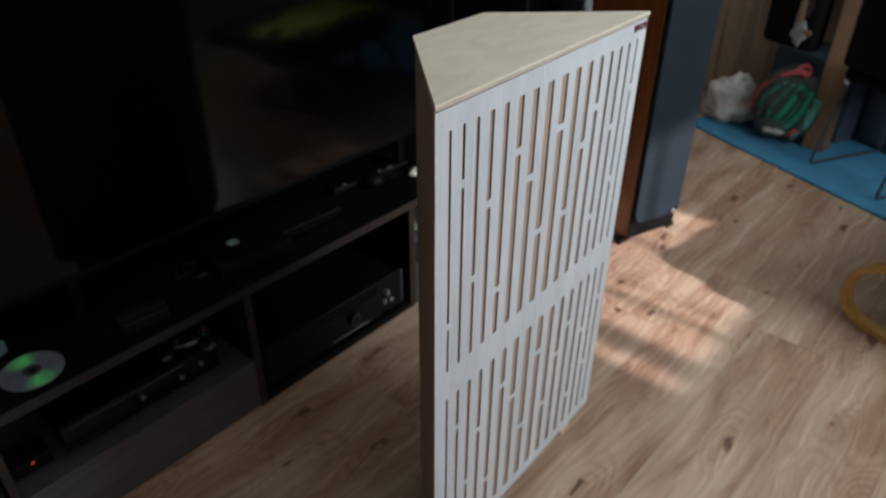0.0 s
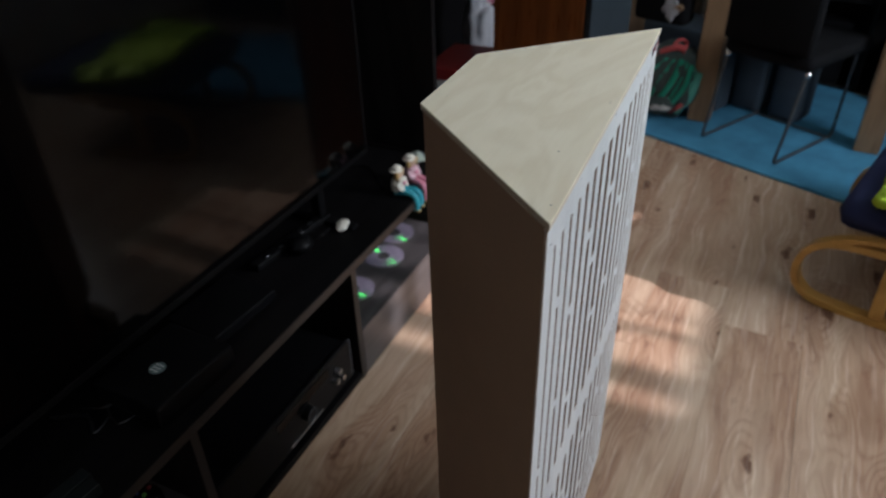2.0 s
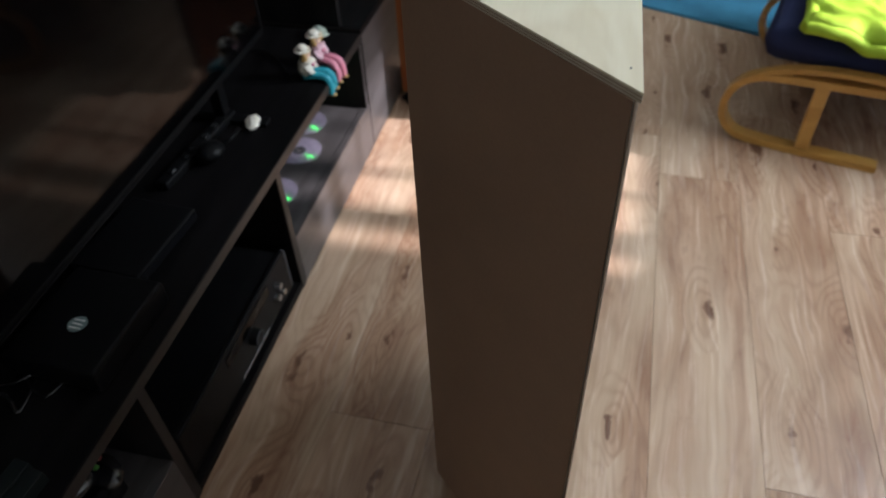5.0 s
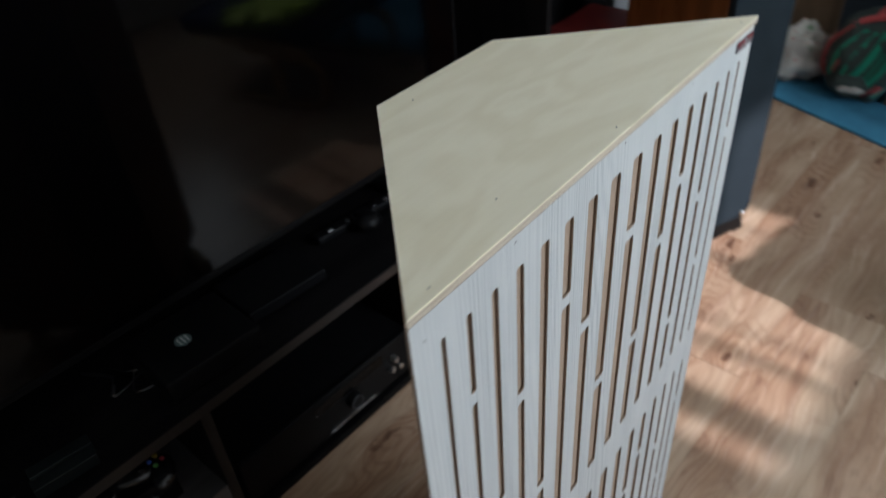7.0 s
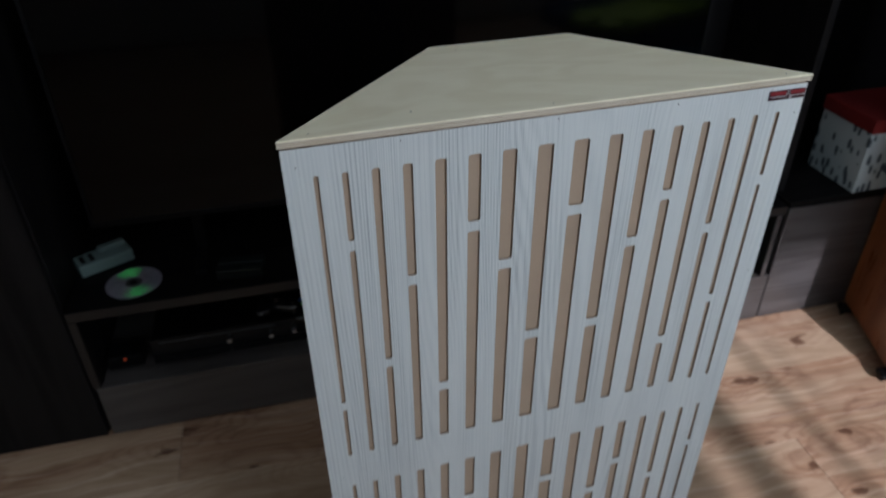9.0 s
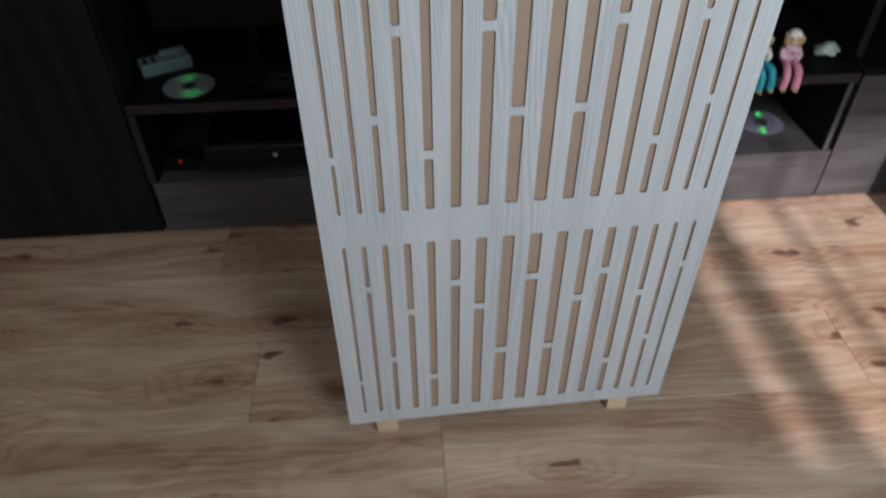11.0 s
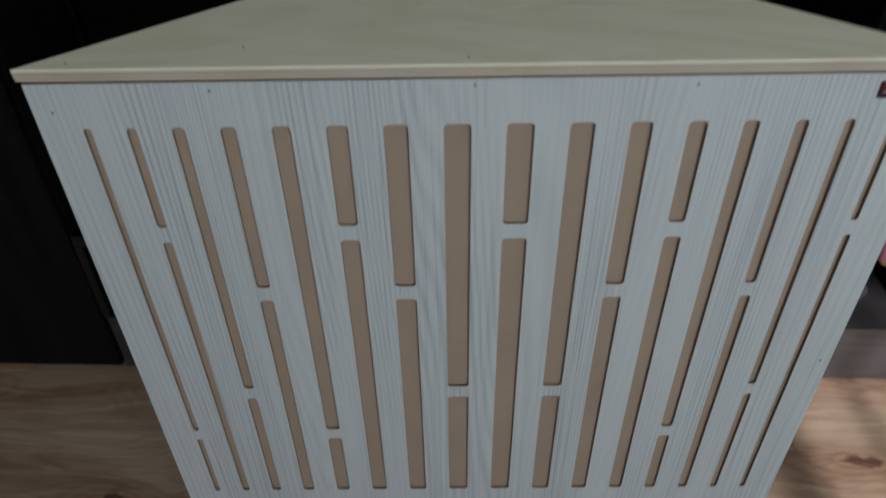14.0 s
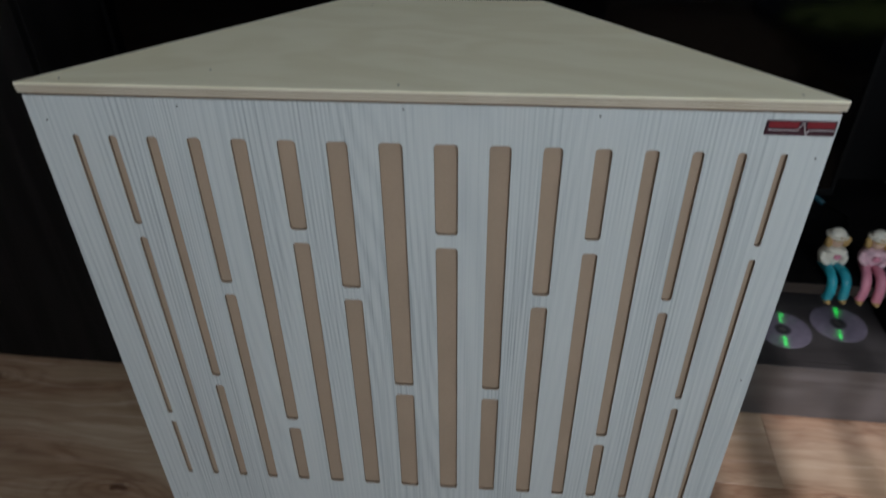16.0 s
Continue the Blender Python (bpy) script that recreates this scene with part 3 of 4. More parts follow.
FIELDS = ((0.987, 0.563, (0.8965, 0.836, 0.7155, 0.656)), (0.500, 0.088, (0.409, 0.350, 0.234, 0.177)))
BRIDGE = 0.0066


def rounded(x0, x1, y0, y1, r):
    out = []
    for cx, cy, a0 in ((x1 - r, y1 - r, 0), (x0 + r, y1 - r, 90), (x0 + r, y0 + r, 180), (x1 - r, y0 + r, 270)):
        out += [(cx + r * math.cos(radians(a0 + a)), cy + r * math.sin(radians(a0 + a))) for a in (0, 30, 60, 90)]
    return out


def sheet_with_holes(name, outer, holes, thick):
    """A flat sheet with cut-outs, thick deep, in the local xy plane."""
    c = bpy.data.curves.new(name, "CURVE")
    c.dimensions, c.fill_mode, c.extrude = "2D", "BOTH", thick / 2
    for loop in (outer, *holes):
        s = c.splines.new("POLY")
        s.points.add(len(loop) - 1)
        for p, (x, y) in zip(s.points, loop):
            p.co = (x, y, 0, 1)
        s.use_cyclic_u = True
    tmp = bpy.data.objects.new(name, c)
    mesh = bpy.data.meshes.new_from_object(tmp)
    bpy.data.objects.remove(tmp)
    bm = bmesh.new()
    bm.from_mesh(mesh)
    bmesh.ops.remove_doubles(bm, verts=bm.verts, dist=1e-6)
    bm.to_mesh(mesh)
    bm.free()
    return mesh


holes = []
for (c, w), row in zip(slots, ROWS_OF):
    for top, bottom, levels in FIELDS:
        for z1, z0 in ((top, levels[row] + BRIDGE), (levels[row] - BRIDGE, bottom)):
            holes.append(rounded(c - w / 2, c + w / 2, z0, z1, min(w * 0.42, 0.0032)))
mesh = sheet_with_holes("front_panel", [(0, Z_FOOT), (W, Z_FOOT), (W, Z_PANEL), (0, Z_PANEL)], holes, SKIN)
mesh.transform(Matrix(((0, 0, 1, -SKIN / 2), (1, 0, 0, 0), (0, 1, 0, 0), (0, 0, 0, 1))))
mesh.materials.clear()
mesh.materials.append(M_ASH)
mesh.materials.append(M_CUT)
for f in mesh.polygons:
    f.material_index = int(abs(f.normal.x) < 0.5)
front = new("front_panel", mesh)
front.parent = trap
tagged(front, "white-washed ash front with upright slots")


def plan(x_front, grow=0.0):
    """The trap's outline in plan, grown outwards."""
    return [(x_front + grow, -grow), (x_front + grow, W + grow), (-DEPTH - grow, BACK1 + 0.002 + grow * 0.4), (-DEPTH - grow, BACK0 - 0.002 - grow * 0.4)]


SX0, SX1 = -SKIN - 0.0006, -DEPTH
SY0, SY1 = 0.0012, BACK0
SLIM = 0.0128


def side_line(x, inset=0.0):
    """y of the trap's left side at the depth x, moved inwards."""
    return SY0 + (SY1 - SY0) * (x - SX0) / (SX1 - SX0) + inset


part("backing_board", prism(bmesh.new(), [(-SKIN - 0.0002, side_line(SX0, SLIM + 0.002)), (-SKIN - 0.0002, W - side_line(SX0, SLIM + 0.002)),
                                          (-SKIN - 0.010, W - side_line(-SKIN - 0.010, SLIM + 0.001)), (-SKIN - 0.010, side_line(-SKIN - 0.010, SLIM + 0.001))],
                            Z_FOOT + 0.001, Z_PLATE - 0.0002), M_SLOT, trap, "tan fibreboard behind the slots")
left_pts = [(SX0, side_line(SX0)), (SX1, side_line(SX1)), (SX1, side_line(SX1, SLIM)), (SX0, side_line(SX0, SLIM))]
right_pts = [(SX1, BACK1 - SLIM), (SX1, BACK1), (SX0, W - SY0), (SX0, W - SY0 - SLIM)]
for pts in (left_pts, right_pts):
    part("side_panel", prism(bmesh.new(), pts, Z_FOOT, Z_PLATE - 0.0004), M_MDF, trap, "brown fibreboard side")
part("back_panel", new_box((-DEPTH, BACK0 + 0.0133, Z_FOOT), (-DEPTH + 0.01, BACK1 - 0.0133, Z_PLATE - 0.0004)), M_MDF, trap)
part("bottom_panel", prism(bmesh.new(), [(-0.022, 0.045), (-0.022, W - 0.045), (-DEPTH + 0.012, BACK1 - 0.02), (-DEPTH + 0.012, BACK0 + 0.02)], Z_FOOT + 0.001, Z_FOOT + 0.012), M_MDF, trap)
PLIES = [(0.0, 0.0017, M_PLY_LIGHT), (0.0017, 0.0025, M_PLY_DARK), (0.0025, 0.0042, M_PLY_LIGHT), (0.0042, 0.0050, M_PLY_DARK), (0.0050, 0.0068, M_PLY_LIGHT), (0.0068, 0.0083, M_BIRCH)]
plate = part("top_plate", prism(bmesh.new(), plan(0.0, 0.0016), Z_PLATE, Z_PLATE + 0.0017), M_PLY_LIGHT, trap, "pale birch plywood top plate")
for z0, z1, m in PLIES[1:]:
    part("ply", prism(bmesh.new(), plan(0.0, 0.002 if m is not M_PLY_DARK else 0.0015), Z_PLATE + z0, Z_PLATE + z1), m, plate)
for y0 in (0.050, 0.512):
    part("foot", new_box((-0.175, y0, 0), (-0.014, y0 + 0.04, Z_FOOT), 0.001), M_PINE, trap, "pale pine batten foot")
for y, z in ((0.121, 1.0135), (0.294, 1.015), (0.4385, 1.0135), (0.0135, 0.999), (0.5985, 0.9838), (0.018, 0.52), (0.5985, 0.752)):
    part("nail", rod(bmesh.new(), (-0.001, y, z), (0.0004, y, z), 0.0008, seg=8), M_NAIL, trap)
for x, y in ((-0.0065, 0.030), (-0.0078, 0.290), (-0.0065, 0.579), (-0.03, 0.14), (-0.2, 0.24)):
    part("nail", rod(bmesh.new(), (x, y, Z_TOP - 0.001), (x, y, Z_TOP + 0.0004), 0.0007, seg=8), M_NAIL, trap)
badge = part("badge", new_box((0, 0.5565, 1.0025), (0.0012, 0.6055, 1.0142), 0.0003), M_MAROON, trap, "maroon badge with red bars and a zigzag line")
part("badge_bar", new_box((0.0012, 0.5582, 1.0088), (0.0016, 0.579, 1.0133)), M_BADGE_RED, badge)
part("badge_bar", new_box((0.0012, 0.585, 1.0088), (0.0016, 0.6040, 1.0133)), M_BADGE_RED, badge)
line = [(0.5585, 1.0070), (0.5785, 1.0070), (0.5822, 1.0132), (0.5850, 1.0036), (0.5868, 1.0072), (0.6042, 1.0072)]
bm = bmesh.new()
for (y0, z0), (y1, z1) in zip(line, line[1:]):
    rod(bm, (0.0018, y0, z0), (0.0018, y1, z1), 0.00045, seg=6)
part("badge_line", bm, M_SILVER, badge)

# ---- low television bench along the wall ----
B_TOP, B_DEEP, B_Y0, B_Y1, SHELF = 0.379, 0.42, -0.478, 1.268, 0.154
bench = thing("tv_bench", FURN, "long low dark wood television bench with open bays and drawers", "tv bench")
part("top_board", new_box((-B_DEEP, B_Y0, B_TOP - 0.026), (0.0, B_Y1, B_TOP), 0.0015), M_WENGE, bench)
part("edge_band", new_box((0.0003, B_Y0 + 0.002, B_TOP - 0.0245), (0.0015, B_Y1 - 0.002, B_TOP - 0.0015)), M_EDGE, bench, "lighter front edge")
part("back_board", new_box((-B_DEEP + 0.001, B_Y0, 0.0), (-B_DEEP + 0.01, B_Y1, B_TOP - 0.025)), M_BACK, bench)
END = B_Y1 - 0.011
# The end upright's band gets the paler foil, painting in the sunlight it catches.
for y0, y1, low, m in ((B_Y0, B_Y0 + 0.018, True, M_EDGE), (0.100, 0.122, False, M_EDGE), (0.668, 0.690, False, M_EDGE), (END - 0.014, END, True, M_FRONT)):
    xf = 0.0 if low else -0.002
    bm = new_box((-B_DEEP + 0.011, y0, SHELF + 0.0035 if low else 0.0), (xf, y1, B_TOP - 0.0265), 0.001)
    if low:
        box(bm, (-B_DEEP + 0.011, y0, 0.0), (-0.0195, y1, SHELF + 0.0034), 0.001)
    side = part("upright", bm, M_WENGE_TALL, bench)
    part("edge_band", new_box((xf + 0.0003, y0 + 0.001, SHELF + 0.004 if low else 0.001), (xf + 0.0014, y1 - 0.001, B_TOP - 0.027)), m, side, "lighter front edge")
for y0, y1, d0, d1 in ((B_Y0 + 0.0185, 0.0995, B_Y0 + 0.006, 0.0995), (0.6905, END - 0.0145, 0.6905, B_Y1 + 0.003)):
    part("shelf", new_box((-B_DEEP + 0.011, y0, SHELF - 0.018), (-0.02, y1, SHELF), 0.001), M_FRONT, bench)
    part("drawer", new_box((-0.019, d0, 0.006), (0.0, d1, SHELF + 0.002), 0.0012), M_FRONT, bench, "dark wood drawer front")

tall = thing("tall_cabinet", FURN, "tall dark wood cabinet with plain doors beside the bench", "cabinet")
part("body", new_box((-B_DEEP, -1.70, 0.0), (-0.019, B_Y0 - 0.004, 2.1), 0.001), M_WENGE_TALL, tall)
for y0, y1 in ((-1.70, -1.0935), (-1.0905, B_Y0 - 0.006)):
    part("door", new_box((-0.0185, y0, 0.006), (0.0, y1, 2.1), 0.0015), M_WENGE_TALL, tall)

unit = thing("shelf_unit", FURN, "dark wood unit with closed base and open niche above", "shelf unit")
U0, U1, U_TOP = B_Y1 + 0.006, 2.35, 0.388
part("base_body", new_box((-B_DEEP, U0, 0.0), (-0.019, U1, U_TOP - 0.02), 0.001), M_WENGE_TALL, unit)
part("base_top", new_box((-B_DEEP, U0, U_TOP - 0.0195), (0.0, U1, U_TOP), 0.0015), M_WENGE, unit)
for y0, y1 in ((U0 + 0.002, 1.84), (1.843, U1 - 0.002)):
    part("door", new_box((-0.0185, y0, 0.006), (0.0, y1, U_TOP - 0.021), 0.0015), M_FRONT, unit)
# Paler strip that paints the light running along this ledge.
part("edge_band", new_box((-B_DEEP + 0.01, U0 - 0.0014, B_TOP + 0.001), (-0.002, U0 - 0.0002, U_TOP - 0.001)), M_EDGE, unit, "paler strip painted for the lit end edge")
part("side_panel", new_box((-B_DEEP, U0, U_TOP + 0.0005), (-0.06, U0 + 0.02, 2.1), 0.001), M_WENGE_TALL, unit)
part("side_panel", new_box((-B_DEEP, U1 - 0.02, U_TOP + 0.0005), (-0.06, U1, 2.1), 0.001), M_WENGE_TALL, unit)
part("shelf", new_box((-B_DEEP + 0.011, U0 + 0.0205, 1.0), (-0.07, U1 - 0.0205, 1.02), 0.001), M_WENGE, unit)
part("back_board", new_box((-B_DEEP, U0 + 0.0205, U_TOP + 0.0005), (-B_DEEP + 0.01, U1 - 0.0205, 2.1)), M_BACK, unit)
solid("wall_panel", new_box((-B_DEEP - 0.02, B_Y0 - 0.002, B_TOP + 0.001), (-B_DEEP + 0.004, B_Y1 + 0.004, 2.1), 0.001), M_BACK, FURN,
      "black panel on the wall behind the television", "wall panel", kind="structure")

# ---- television ----
TV_X, TV0, TV1, TVZ0, TVZ1 = -0.157, -0.415, 1.035, 0.486, 1.32
tv = thing("television", FURN @ pose(TV_X, 0, 0), "large flat black television switched off, glossy screen", "television")
part("case", new_box((-0.045, TV0, TVZ0), (-0.0065, TV1, TVZ1), 0.004), M_BLACK, tv)
part("screen", new_box((-0.006, TV0 + 0.008, TVZ0 + 0.014), (-0.001, TV1 - 0.008, TVZ1 - 0.008), 0.0008), M_SCREEN, tv, "dark glossy glass screen")
bm = bmesh.new()
box(bm, (-0.006, TV0, TVZ0), (0.001, TV1, TVZ0 + 0.0135), 0.001)
box(bm, (-0.006, TV0, TVZ1 - 0.0075), (0.001, TV1, TVZ1), 0.001)
box(bm, (-0.006, TV0, TVZ0 + 0.0137), (0.001, TV0 + 0.0075, TVZ1 - 0.0077), 0.001)
box(bm, (-0.006, TV1 - 0.0075, TVZ0 + 0.0137), (0.001, TV1, TVZ1 - 0.0077), 0.001)
part("bezel", bm, M_BLACK, tv)
part("lower_trim", new_box((0.0012, TV0 + 0.003, TVZ0 + 0.001), (0.003, TV1 - 0.003, TVZ0 + 0.0055)), M_BLACK, tv)
for y in (TV0 + 0.22, TV1 - 0.22):
    bm = bmesh.new()
    box(bm, (-0.12, y - 0.014, B_TOP), (0.085, y + 0.014, B_TOP + 0.012), 0.003)
    box(bm, (-0.04, y - 0.013, B_TOP + 0.01), (-0.012, y + 0.013, TVZ0 + 0.03), 0.003)
    part("foot", bm, M_BLACK, tv)

# ---- things on and in the bench ----
def disc_mesh(bm, z):
    n, r0, r1 = 48, 0.0075, 0.06
    rings = [[bm.verts.new((r * math.cos(2 * math.pi * i / n), r * math.sin(2 * math.pi * i / n), zz)) for i in range(n)]
             for r, zz in ((r0, z), (r1, z), (r1, z + 0.0012), (r0, z + 0.0012))]
    for a, b in zip(rings, rings[1:] + rings[:1]):
        for i in range(n):
            bm.faces.new((a[i], a[(i + 1) % n], b[(i + 1) % n], b[i]))
    bmesh.ops.recalc_face_normals(bm, faces=bm.faces)
    return bm


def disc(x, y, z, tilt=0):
    return solid("compact_disc", disc_mesh(bmesh.new(), 0), M_DISC, pose(x, y, z, tilt, 0, 0), "silver compact disc with green sheen put into its gloss", "disc", "loose discs")


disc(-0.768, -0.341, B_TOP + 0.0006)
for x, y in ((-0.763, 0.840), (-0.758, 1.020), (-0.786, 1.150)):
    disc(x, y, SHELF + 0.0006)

amp = thing("amplifier", FURN @ pose(-0.05, -0.155, SHELF), "black amplifier with chrome knobs on the bench shelf", "amplifier")
part("case", new_box((-0.30, -0.185, 0.008), (-0.008, 0.185, 0.075), 0.002), M_BLACK, amp)
part("front_plate", new_box((-0.0078, -0.19, 0.006), (0.0, 0.19, 0.078), 0.0015), M_GLOSS, amp)
# Grey strip drawn in for the highlight along the amplifier's upper edge.
part("top_edge_highlight", new_box((0.0002, -0.17, 0.066), (0.0014, 0.10, 0.0675)), M_RIM, amp)
for y, z, r in ((-0.012, 0.046, 0.009), (-0.012, 0.016, 0.005), (0.085, 0.040, 0.009), (0.14, 0.045, 0.007)):
    part("knob", rod(bmesh.new(), (0.0, y, z), (0.010, y, z), r * 0.75, r * 0.68, 20), M_STEEL, amp)
for x in (-0.27, -0.04):
    for y in (-0.15, 0.15):
        part("foot", rod(bmesh.new(), (x, y, 0), (x, y, 0.008), 0.012, seg=14), M_BLACK, amp)

strip = thing("power_strip", FURN @ pose(-0.09, -0.41, SHELF), "small black switch box with amber light", "power strip")
part("body", new_box((-0.03, -0.04, 0), (0.03, 0.04, 0.035), 0.004), M_BLACK, strip)
part("led", ball(bmesh.new(), (0.0305, 0.0, 0.026), (0.003, 0.004, 0.003), 10), M_LED_RED, strip)

part("bottom_board", new_box((-B_DEEP + 0.011, 0.1225, 0.0), (-0.003, 0.6675, 0.022), 0.001), M_WENGE, bench)
rec = thing("av_receiver", FURN @ pose(-0.012, 0.388, 0.022), "low black receiver with chrome knobs in the open bay", "receiver")
part("case", new_box((-0.36, -0.248, 0.014), (-0.012, 0.248, 0.132), 0.003), M_BLACK, rec)
part("front_plate", new_box((-0.0118, -0.252, 0.012), (0.0, 0.252, 0.138), 0.004), M_BLACK, rec)
part("side_strip", new_box((-0.010, 0.2525, 0.016), (0.0005, 0.2555, 0.134), 0.0008), M_RIM, rec, "lighter strip at the end of the front")
part("display", new_box((0.0002, -0.06, 0.098), (0.0015, 0.15, 0.126), 0.0004), M_SCREEN, rec)
part("trim_bar", new_box((0.0002, -0.03, 0.022), (0.0035, 0.11, 0.0255), 0.001), M_STEEL, rec, "thin bright trim bar")
part("volume_knob", rod(bmesh.new(), (0, 0.048, 0.070), (0.018, 0.048, 0.070), 0.021, 0.019, 28), M_BLACK, rec, "round black volume knob")
part("knob_ring", tube(bmesh.new(), [(0.0182, 0.048 + 0.016 * math.cos(a * math.pi / 12), 0.070 + 0.016 * math.sin(a * math.pi / 12)) for a in range(25)], 0.0012, 6), M_RIM, rec, "grey ring on the volume knob")
for y, z in ((0.170, 0.066), (0.196, 0.060), (0.183, 0.090)):
    part("knob", rod(bmesh.new(), (0, y, z), (0.014, y, z), 0.0085, 0.0075, 20), M_STEEL, rec)
for x in (-0.32, -0.05):
    for y in (-0.21, 0.21):
        part("foot", rod(bmesh.new(), (x, y, 0), (x, y, 0.014), 0.018, seg=14), M_BLACK, rec)

hub = thing("media_box", pose(-0.786, 0.187, B_TOP, 0, 0, -4), "black media box with a round pale emblem on top", "media box")
part("body", new_box((-0.085, -0.10, 0.003), (0.085, 0.10, 0.05), 0.006), M_BLACK, hub)
part("emblem", rod(bmesh.new(), (0, -0.017, 0.05), (0, -0.017, 0.0508), 0.016, seg=28), M_TEALGREY, hub)
for dy in (-0.008, 0.0, 0.008):
    part("emblem_bar", new_box((-0.010, -0.018 + dy, 0.0508), (0.010, -0.016 + dy, 0.0513)), M_WHITE, hub)

player = thing("disc_player", pose(-0.818, 0.40, B_TOP, 0, 0, -6), "flat black disc player", "player")
part("body", new_box((-0.07, -0.095, 0.004), (0.07, 0.095, 0.03), 0.003), M_BLACK, player)
part("front_strip", new_box((0.0702, -0.09, 0.008), (0.0715, 0.09, 0.026)), M_GLOSS, player)

bar = thing("sensor_bar", pose(-0.835, 0.70, B_TOP, 0, 0, -7), "slim dark sensor bar with shiny keys", "sensor bar")
part("body", new_box((-0.014, -0.14, 0.0), (0.014, 0.14, 0.02), 0.004), M_BLACK, bar)
for y in (-0.10, -0.045, -0.02, 0.03, 0.07):
    part("key", new_box((-0.006, y - 0.008, 0.02), (0.008, y + 0.008, 0.0222), 0.001), M_STEEL, bar)
bm = bmesh.new()
ball(bm, (0.045, -0.02, 0.022), (0.03, 0.034, 0.02), 14)
tube(bm, curve_path([(0.05, 0.01, 0.02), (0.07, 0.03, 0.028), (0.06, 0.075, 0.02)]), 0.004)
solid("game_controller", bm, M_BLACK, pose(-0.835, 0.70, B_TOP, 0, 0, -7), "small black game controller", "controller", soft=True)
solid("white_stone", ball(bmesh.new(), (0, 0, 0.0105), (0.017, 0.027, 0.010), 18, 0.3), M_CREAM, pose(-0.752, 0.808, B_TOP, 0, 0, 20),
      "small smooth white rounded ornament", "ornament", soft=True)

cases = thing("game_cases", pose(-0.740, -0.105, B_TOP, 0, 0, -8), "two dark teal-grey plastic cases side by side", "case")
part("case", new_box((-0.027, -0.050, 0.0), (-0.002, 0.050, 0.027), 0.001), M_DARKTEAL, cases)
part("case", new_box((-0.0005, -0.054, 0.0), (0.024, 0.046, 0.023), 0.001), M_DARKTEAL, cases)
pad = thing("gamepad", pose(-0.768, -0.015, SHELF + 0.078, 0, 0, 62), "glossy black gamepad with four coloured buttons on the amplifier", "controller")
bm = ball(bmesh.new(), (0, 0, 0.02), (0.058, 0.034, 0.018), 18)
for s in (-1, 1):
    ball(bm, (s * 0.05, -0.022, 0.017), (0.025, 0.042, 0.0165), 14)
part("body", bm, M_PAD, pad, soft=True)
for x, y in ((-0.022, -0.018), (0.022, -0.018)):
    part("stick", rod(bmesh.new(), (x, y, 0.03), (x, y, 0.045), 0.008, 0.0095, 16), M_PAD, pad)
for x, y, m in ((0.044, 0.006, M_YELLOW), (0.056, -0.006, M_BADGE_RED), (0.032, -0.006, M_BLUEKEY), (0.044, -0.018, M_GREENKEY)):
    part("button", ball(bmesh.new(), (x, y, 0.034), (0.005, 0.005, 0.004), 10), m, pad, soft=True)
part("cross_key", new_box((-0.056, -0.004, 0.030), (-0.036, 0.004, 0.0375), 0.001), M_PAD, pad)

dock = thing("charging_dock", pose(-0.865, -0.415, B_TOP, 0, 0, 24), "teal-grey plastic dock with cut corner", "dock")
part("body", new_box((-0.025, -0.055, 0.0), (0.03, 0.065, 0.03), 0.004), M_TEALGREY, dock)
part("rim", new_box((-0.02, 0.0, 0.03), (0.0, 0.06, 0.042), 0.003), M_TEALGREY, dock)
for y in (-0.040, -0.020):
    part("slot", new_box((-0.015, y - 0.005, 0.0296), (0.018, y + 0.005, 0.0306), 0.0004), M_BLACK, dock, "dark contact slot")

for pts in ([(-0.90, 0.06, 0.382), (-0.85, 0.08, 0.386), (-0.83, 0.13, 0.383), (-0.86, 0.10, 0.383), (-0.80, 0.06, 0.382), (-0.78, 0.10, 0.382)],
            [(-0.93, 0.02, 0.382), (-0.86, 0.05, 0.390), (-0.82, 0.03, 0.382), (-0.84, 0.12, 0.382)]):
    solid("cable", tube(bmesh.new(), curve_path(pts), 0.0028), M_CABLE, Matrix(), "thin black cable lying on the bench", "cable", "cables", soft=True)
solid("blue_cable", tube(bmesh.new(), curve_path([(-0.985, 1.02, 0.384), (-0.965, 1.06, 0.393), (-0.945, 1.085, 0.391), (-0.93, 1.10, 0.384)]), 0.006), M_BLUECABLE,
      Matrix(), "short blue plug lead at the back of the bench", "cable", soft=True)
solid("cable", tube(bmesh.new(), curve_path([(-0.93, 1.10, 0.383), (-0.86, 1.13, 0.387), (-0.80, 1.09, 0.383), (-0.75, 1.03, 0.383)]), 0.003), M_BLACK,
      Matrix(), "thin black cable lying on the bench", "cable", "cables", soft=True)


